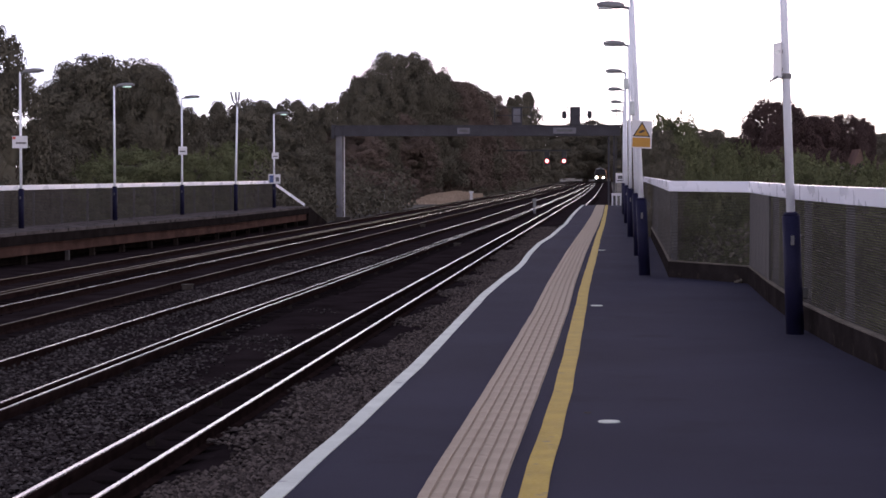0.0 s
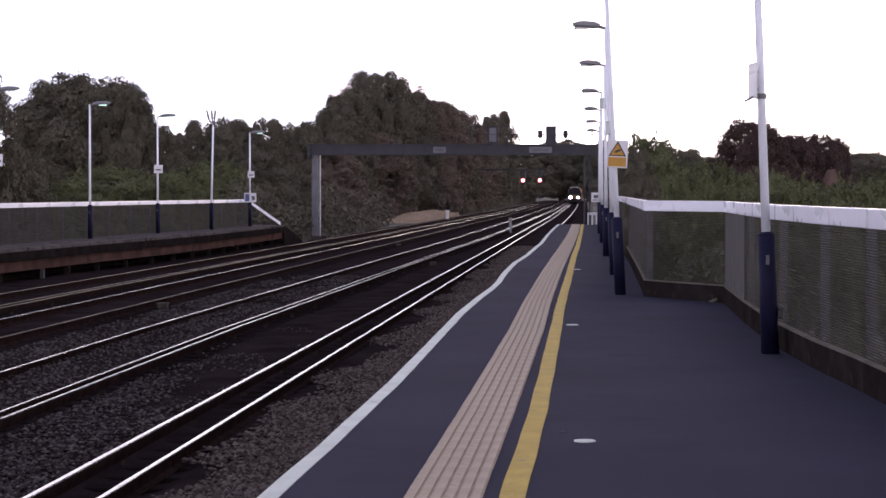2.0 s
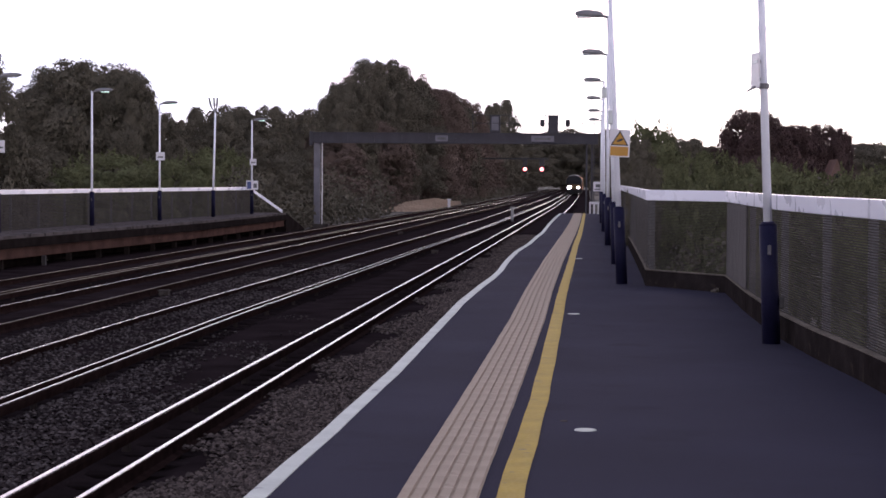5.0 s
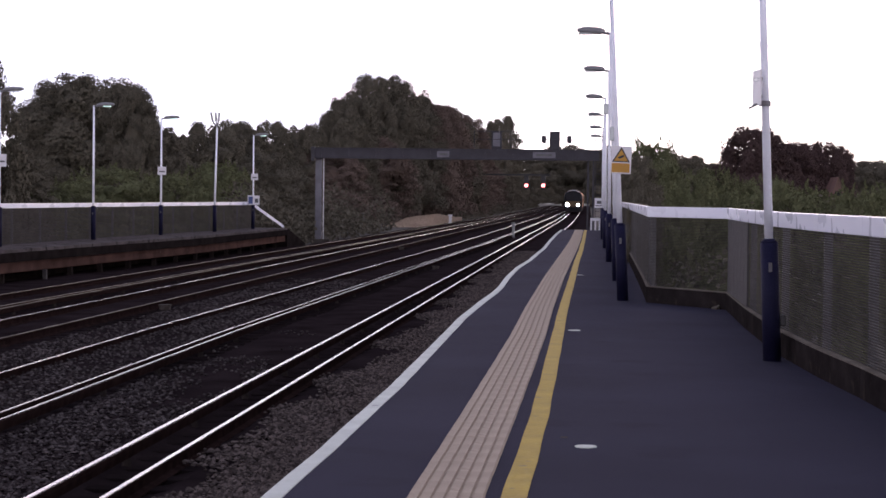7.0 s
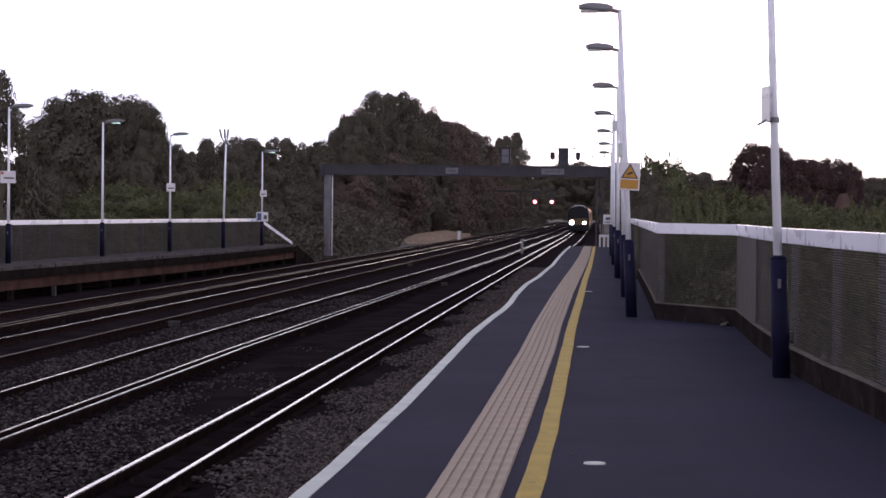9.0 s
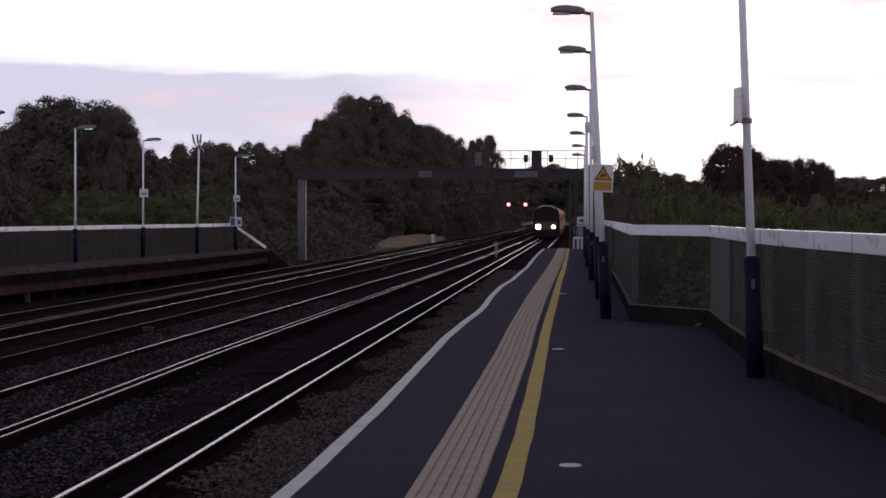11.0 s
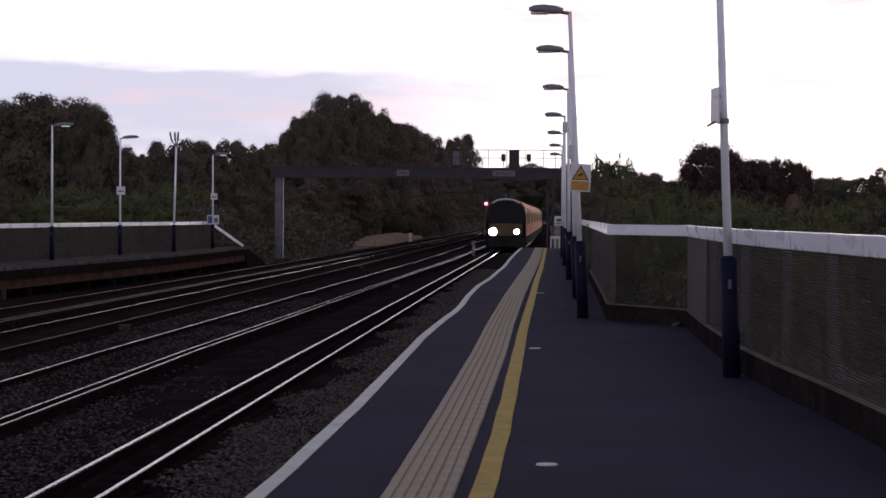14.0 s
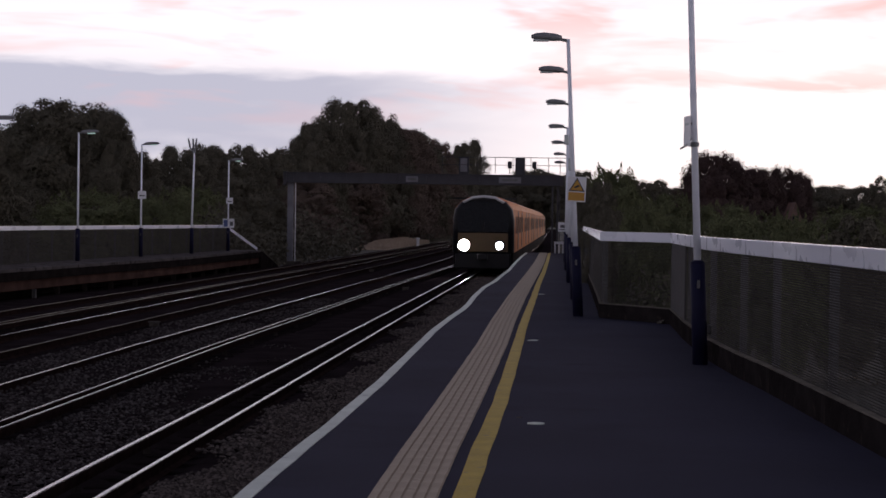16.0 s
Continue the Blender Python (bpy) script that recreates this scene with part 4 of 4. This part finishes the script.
def tree_kind(name, label, seed, material, trunk_share, leaves=6500, size=0.05, ragged=0.2, power=2.0, clumps=170, spires=0):
    t = thing(name, label, "tree" if name == "tree" else "bush", group="trackside trees")
    trunk = Build().tube((0, 0, 0), (0.01, 0.01, trunk_share + 0.15), 0.055, 0.035, 10)
    rnd = random.Random(seed)
    for i in range(6):
        a = i * 1.05 + rnd.random()
        z = trunk_share * 0.8 + 0.05 * i
        trunk.tube((0.01, 0.01, z), (0.45 * math.cos(a), 0.45 * math.sin(a), min(0.9, z + 0.28)), 0.022, 0.008, 6)
    part("trunk", trunk, BARK, t)
    c = part("crown", crown_mesh(seed, clumps, leaves, size, material, ragged, power, spires), None, t)
    c.matrix_basis = Matrix.Translation((0, 0, trunk_share)) @ Matrix.Diagonal((1, 1, 1 - trunk_share, 1))
    return t


# groves: x, y, height, crown radius
BROAD_TREES = [(-33.3, 121, 8.6, 2.2), (-27, 116, 8.9, 1.8), (-20.7, 232, 14.2, 3.7), (-23.4, 186, 11.2, 2.4), (-18.3, 259, 14.2, 4.1), (-23.6, 191, 12.5, 3), (-21.1, 234, 14.7, 3.7), (-33.5, 119, 8.2, 1.9), (-34.5, 120, 8.2, 1.5)]
DOMED_TREES = [(-30.1, 118, 10, 3.5), (-22.0, 207, 15.7, 4.0), (-21.6, 234, 15.8, 3.7), (-22.9, 190, 12.4, 2.4), (-32.1, 119, 9.7, 2.4)]
BROWN_WOOD = [(-17.3, 284, 14.3, 3.3), (-22.7, 172, 6.8, 3.4), (-22.3, 201, 8.8, 4.3), (-21.8, 238, 9.7, 5.1), (-21.0, 300, 10.5, 6.5), (-18.5, 331, 9.0, 4.3), (-18.9, 150, 3.1, 1.9), (-20.4, 182, 2.8, 2.6), (-18.9, 236, 13.9, 4.0), (-17.9, 237, 13.7, 3.8), (-19.8, 235, 14.1, 3.7), (-17.8, 265, 14.0, 3.8)]
WEST_BELT = [(-25.3, 80, 8.9, 1.9), (-31.6, 150, 7.4, 2.4), (-20.3, 122, 5.3, 2.3), (-18.8, 125, 4.3, 1.6), (-24.9, 84, 4.7, 1.7), (-17.5, 122, 2, 1.2), (-17.4, 108, 2.5, 1.1), (-27.9, 84, 8.1, 1.4), (-29.6, 158, 8.1, 2.5), (-31.7, 156, 7.8, 2), (-27.6, 126, 7.1, 1.6), (-27, 120, 6.5, 1.2)]
NORTH_BELT = [(-31.3, 160, 8.5, 2.3), (-30.2, 168, 9, 2.6), (-26.9, 165, 9, 2.4), (-26.3, 172, 8.8, 2), (-24.9, 178, 9.2, 1.9), (-18.3, 414, 19.5, 4.2), (-17.4, 368, 17.0, 3.5), (-17.9, 338, 12.6, 3.9), (-22.4, 607, 14.6, 7.7), (-15.2, 560, 15.6, 8), (-7.4, 575, 17.7, 9), (-15.4, 450, 8.4, 3.9), (-28.1, 163, 8.6, 2.6), (-25.1, 170, 8.5, 2.2)]
EAST_BELT = [(-3.0, 655, 17, 9), (-7.5, 660, 17, 9), (2.0, 650, 17, 8), (0.8, 590, 16.9, 9.3), (6.3, 560, 17.3, 7.2), (1.6, 64, 4.2, 0.8), (4.1, 88, 4.7, 1.4), (16.1, 90, 4, 1.5), (10.8, 210, 7.4, 2.4), (27.1, 190, 6.7, 3.3), (28.5, 170, 7.1, 1.9), (30.3, 165, 7.1, 2.1), (32, 160, 7.3, 2.3), (15.5, 220, 6.3, 3.8), (1.4, 48, 3.2, 0.5), (5.6, 33, 3, 0.7), (24.2, 180, 6.3, 2.8), (3.4, 90, 4.9, 1.3), (28.2, 180, 6.5, 3.1), (12.1, 205, 6.6, 2.6)]
WEST_BUSHES = [(-22.6, 92, 4, 2), (-23.2, 86, 3.3, 1.5), (-21.2, 98, 3.8, 1.5), (-20.5, 108, 4.5, 1.9), (-19.7, 100, 3.7, 1.3)]
EAST_BUSHES = [(2.5, 80, 5.1, 1.3), (5.2, 84, 4.1, 1.2), (7.3, 84, 3.7, 1.6), (9.6, 88, 3.3, 1.6), (11.1, 84, 3.0, 1.6), (13.5, 86, 3.7, 1.6), (2.3, 45, 3.3, 0.6), (2.5, 36, 3, 0.6), (3.5, 34, 3, 0.7), (4.3, 32, 3, 0.6)]
DOMED_FILL = [(-28.5, 119, 9.5, 2.3), (-29.3, 117.5, 9.9, 2.4), (-20.6, 206, 14.8, 2.9)]
COPPER_TREES = [(10.9, 132, 7.6, 2.3), (13.7, 136, 6.9, 2.1), (9.8, 140, 6.4, 1.2), (16.5, 140, 6.9, 1.6), (18.4, 146, 6.8, 1), (12.1, 134, 7.2, 1.7), (14.8, 138, 6.5, 1.8)]


def build_trees():
    kinds = {
        "B": [tree_kind("tree", "broad dark green tree with a rounded crown", s, LEAF_DARK, 0.08, 46000, 0.021, 0.20, clumps=230) for s in (11, 12)],
        "M": [tree_kind("tree", "massive dark tree with a broad domed crown", s, LEAF_DARK, 0.08, 50000, 0.020, 0.18, 3.2, clumps=250) for s in (61, 62)],
        "D": [tree_kind("tree", "dark leafy tree in a trackside belt of woodland", s, LEAF_DARK, 0.05, 30000, 0.026, 0.3, clumps=150) for s in (21, 22, 23)],
        "N": [tree_kind("tree", "tall brownish-green tree in the woodland", s, LEAF_BROWN, 0.04, 42000, 0.022, 0.20, clumps=220) for s in (31, 32)],
        "G": [tree_kind("bush", "green leafy bush behind the platform fence", s, LEAF_GREEN, 0.02, 26000, 0.027, 0.35, clumps=120, spires=26) for s in (41, 42)],
        "R": [tree_kind("tree", "dark copper-leaved tree against the evening sky", s, LEAF_RED, 0.06, 24000, 0.027, 0.5, clumps=120) for s in (51, 52)],
    }
    rnd = random.Random(5)
    used = set()
    groves = (("B", BROAD_TREES), ("M", DOMED_TREES), ("N", BROWN_WOOD), ("D", WEST_BELT), ("D", NORTH_BELT), ("D", EAST_BELT), ("G", WEST_BUSHES), ("G", EAST_BUSHES), ("R", COPPER_TREES), ("M", DOMED_FILL))
    for kind, (x, y, h, r) in [(k, t) for k, grove in groves for t in grove]:
        src = rnd.choice(kinds[kind])
        size = Vector((r * 1.22, r * 1.22, h * 1.03))
        turn = pose(x, y, -1.25, 0, 0, rnd.uniform(0, 360))
        if src.name in used:
            copy_thing(src, turn @ Matrix.Diagonal((*[a / b for a, b in zip(size, src.scale)], 1)))
        else:
            src.matrix_basis = turn @ Matrix.Diagonal((*size, 1))
            used.add(src.name)
    for group in kinds.values():
        for src in group:
            if src.name not in used:
                for o in (*src.children_recursive, src):
                    bpy.data.objects.remove(o)
    # undergrowth that closes the foot of the woods
    rng = np.random.RandomState(3)
    b = Build()
    def clump(x, y, z, s):
        u, v = rng.randn(3), rng.randn(3)
        u, v = u / np.linalg.norm(u) * s, v / np.linalg.norm(v) * s * 0.6
        k = len(b.v)
        p = np.array((x, y, z))
        b.v.extend([tuple(p - u), tuple(p + v), tuple(p + u), tuple(p - v)])
        b.f.extend([(k, k + 1, k + 2), (k, k + 2, k + 3)])
    for _ in range(46000):
        y = 100 + 420 * rng.rand() ** 1.8
        d = (1.3 if not 156 < y < 232 else 6.2) + 14 * rng.rand() ** 1.5
        top = 0.6 + 1.0 * min(d, 4) * (0.6 + 0.5 * noise.noise((y * 0.12, d * 0.3, 1)))
        clump(track_x(4, y) - 1.6 - d, y, -1.2 + top * rng.rand(), 0.10 + y * 0.0004)
    for _ in range(24000):
        y = 30 + 150 * rng.rand() ** 1.5
        d = 0.8 + 14 * rng.rand() ** 1.4
        top = 1.2 + 0.9 * min(d, 2) * (0.7 + 0.5 * noise.noise((y * 0.2, d * 0.3, 7)))
        clump(fence_x(min(y, 96)) + d, y, -1.2 + top * rng.rand(), 0.045 + y * 0.0006)
    tagged(part("undergrowth", b, LEAF_DARK), "dense dark undergrowth along the railway fence", "undergrowth", kind="stuff")


# ---- train ----
def section(y, half, low, high, roof, top_half):
    """Half-rounded cross-section of the body, above the rail: (x, z) from the lower left over the roof to the lower right."""
    pts = [(-half, low), (-half, high)]
    for i in range(1, 8):
        a = math.pi * i / 8
        pts.append((-math.copysign(abs(math.cos(a)) ** 0.86, math.cos(a)) * half, high + (roof - high) * math.sin(a) ** 0.86))
    return [(x, y, z) for x, z in pts + [(half, high), (half, low)]]


def loft(b, rings, cap_first=True, cap_last=True):
    k, n = len(b.v), len(rings[0])
    for r in rings:
        b.v += r
    for s in range(len(rings) - 1):
        b.f += [(k + s * n + i, k + s * n + (i + 1) % n, k + (s + 1) * n + (i + 1) % n, k + (s + 1) * n + i) for i in range(n)]
    if cap_first:
        b.f.append(tuple(k + n - 1 - i for i in range(n)))
    if cap_last:
        b.f.append(tuple(k + (len(rings) - 1) * n + i for i in range(n)))
    return b


def build_train():
    t = thing("train", "electric train with orange sides and a yellow cab front, lights on", "train")
    cars, length = 7, 20.2
    for c in range(cars):
        y0 = 0.55 if c == 0 else c * length + 0.3
        y1 = (c + 1) * length - 0.3
        body = part("car_body", loft(Build(), [section(y, 1.40, 1.05, 2.55, 3.64, 0.7) for y in (y0, y1)]), TRAIN_ORANGE, t, "orange carriage body")
        ring = [(x * 1.004, z + 0.016) for x, _, z in section(0, 1.40, 1.05, 2.55, 3.64, 0.7) if z > 3.42]
        part("roof", loft(Build(), [[(x, y, z) for x, z in ring] for y in (y0 + 0.01, y1 - 0.01)]), TRAIN_ROOF, body, "pale grey roof", True)
        part("skirt", Build().chamfered(-1.36, 1.36, y0 + 0.05, y1 - 0.05, 0.32, 1.045, 0.04), TRAIN_SKIRT, body, "sooty dark skirt")
        for side in (-1, 1):
            sx = side * 1.402
            for k in range(8):
                wy = y0 + 2.6 + k * 2.1
                if k in (2, 6):
                    part("door", Build().box(min(sx, sx + side * 0.018), max(sx, sx + side * 0.018), wy - 0.65, wy + 0.65, 1.12, 2.95), TRAIN_YELLOW, body, "sliding passenger door")
                    part("door_window", Build().box(min(sx + side * .02, sx + side * 0.026), max(sx + side * .02, sx + side * 0.026), wy - 0.42, wy + 0.42, 1.95, 2.75), GLOW_GLASS, body)
                else:
                    part("window", Build().box(min(sx, sx + side * 0.012), max(sx, sx + side * 0.012), wy - 0.75, wy + 0.75, 1.9, 2.68), GLOW_GLASS, body)
        if c < cars - 1:
            part("gangway", Build().chamfered(-0.6, 0.6, y1 - 0.02, y1 + 0.62, 0.9, 3.2, 0.05), TRAIN_BLACK, t)
        for by in (y0 + 3.2, y1 - 3.2):
            bog = part("bogie", Build().chamfered(-1.1, 1.1, by - 1.7, by + 1.7, 0.28, 0.75, 0.05), TRAIN_BLACK, t)
            for wy in (by - 1.25, by + 1.25):
                for wx in (-0.72, 0.72):
                    part("wheel", Build().tube((wx - 0.06, wy, 0.42), (wx + 0.06, wy, 0.42), 0.42, None, 24), RUST, bog)
    # cab: the front rakes back above the waist and rounds at the corners
    rings = []
    for y, s, rf in ((0.0, 0.86, -0.14), (0.10, 0.93, -0.07), (0.28, 0.98, -0.02), (0.56, 1.0, 0.0)):
        rings.append([(x, yy + max(0, z - 1.7) * 0.16 * (1 - y / 0.56), z) for x, yy, z in section(y, 1.40 * s, 1.05, 2.55, 3.62 + rf, 0.7)])
    cab = part("cab", loft(Build(), rings), TRAIN_BLACK, t, "black cab front with dark windscreen and a yellow panel", True)
    part("front_panel", Build().chamfered(-1.13, 1.13, -0.03, 0.02, 1.08, 1.92, 0.012), TRAIN_YELLOW, cab, "yellow warning panel")
    screen = [(-1.12, 1.98), (1.12, 1.98), (1.16, 2.7), (0.98, 3.18), (0.5, 3.36), (-0.5, 3.36), (-0.98, 3.18), (-1.16, 2.7)]
    part("windscreen", Build().plate([(x, (z - 1.7) / math.cos(math.atan(0.16)) ) for x, z in screen], 0.05, Matrix.Translation((0, -0.035, 1.7)) @ Matrix.Rotation(-math.atan(0.16), 4, "X")), TRAIN_GLASS, cab, "dark wraparound windscreen")
    part("gangway_door", Build().chamfered(-0.36, 0.36, -0.05, 0.02, 1.1, 1.93, 0.012), TRAIN_YELLOW, cab)
    # Thin pale rim along the cab roof edge, shaped as the glint of the sky.
    rim = [(x, z) for x, _, z in section(0, 1.28, 1.05, 2.55, 3.60, 0.7) if z > 3.15]
    part("roof_dome", loft(Build(), [[(x * k, y, z + d) for x, z in rim] + [(x * k * 0.97, y, z + d - 0.06) for x, z in reversed(rim)] for y, k, d in ((0.20, 0.97, -0.02), (0.34, 1.0, 0.02), (0.60, 1.03, 0.045))]), TRAIN_ROOF, cab, "pale roof edge drawn as the sky glint", True)
    part("valance", Build().chamfered(-1.25, 1.25, 0.05, 0.6, 0.30, 1.04, 0.06), TRAIN_BLACK, cab, "black valance under the cab")
    part("coupler", Build().chamfered(-0.22, 0.22, -0.5, 0.1, 0.72, 1.0, 0.04), TRAIN_BLACK, cab)
    for x, main in ((-0.86, True), (0.75, False)):
        pod = part("headlight", Build().tube((x, -0.075, 1.37), (x, 0.03, 1.37), 0.25, 0.28, 24), TRAIN_BLACK, cab)
        r = 0.245 if main else 0.17
        part("lens", Build().tube((x, -0.08, 1.37), (x, -0.0755, 1.37), r * 0.97, r, 24), LIGHT_MAIN if main else LIGHT_SIDE, pod, "glowing headlight")
    part("destination_panel", Build().box(-0.5, 0.5, 0.17, 0.24, 3.38, 3.47), TRAIN_BLACK, cab)
    for x in (-0.42, 0.42):
        part("wiper", Build().tube((x, 0.02, 1.99), (x + 0.16, 0.15, 2.72), 0.012, 0.008, 6), TRAIN_BLACK, cab)
    part("screen_pillar", Build().box(-0.05, 0.05, -0.06, 0.02, 1.96, 2.4), TRAIN_BLACK, cab)
    for side in (-1, 1):
        part("lamp_step", Build().chamfered(side * 0.9 - 0.2, side * 0.9 + 0.2, -0.03, 0.05, 1.07, 1.2, 0.02), TRAIN_BLACK, cab)
    return t


build_ground()
# Left, right and conductor rail of each track: False takes the darker steel.
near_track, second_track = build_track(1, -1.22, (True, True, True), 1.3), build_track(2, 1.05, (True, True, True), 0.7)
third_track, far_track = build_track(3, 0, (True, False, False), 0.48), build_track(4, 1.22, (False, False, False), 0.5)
build_platform()
build_near_fence()
build_columns()
build_signs()
build_left_platform()
build_gantry()
build_trackside()
build_trees()
train = build_train()
build_stones()
build_tactile()
build_sleepers({1: near_track, 2: second_track, 3: third_track, 4: far_track})


def motions():
    rows = []
    for i in range(17):
        y = 86.0 + 24.0 * (16 - i)
        x, back = track_x(1, y), track_x(1, y + 90)
        rows.append((i, pose(x - lerp([(90, 0.27), (200, 0.27), (260, 0.2), (470, 0.02)], y), y, RAIL_Z, 0, 0, -math.degrees(math.atan2(back - x, 90)))))
    walk(train, rows)


motions()
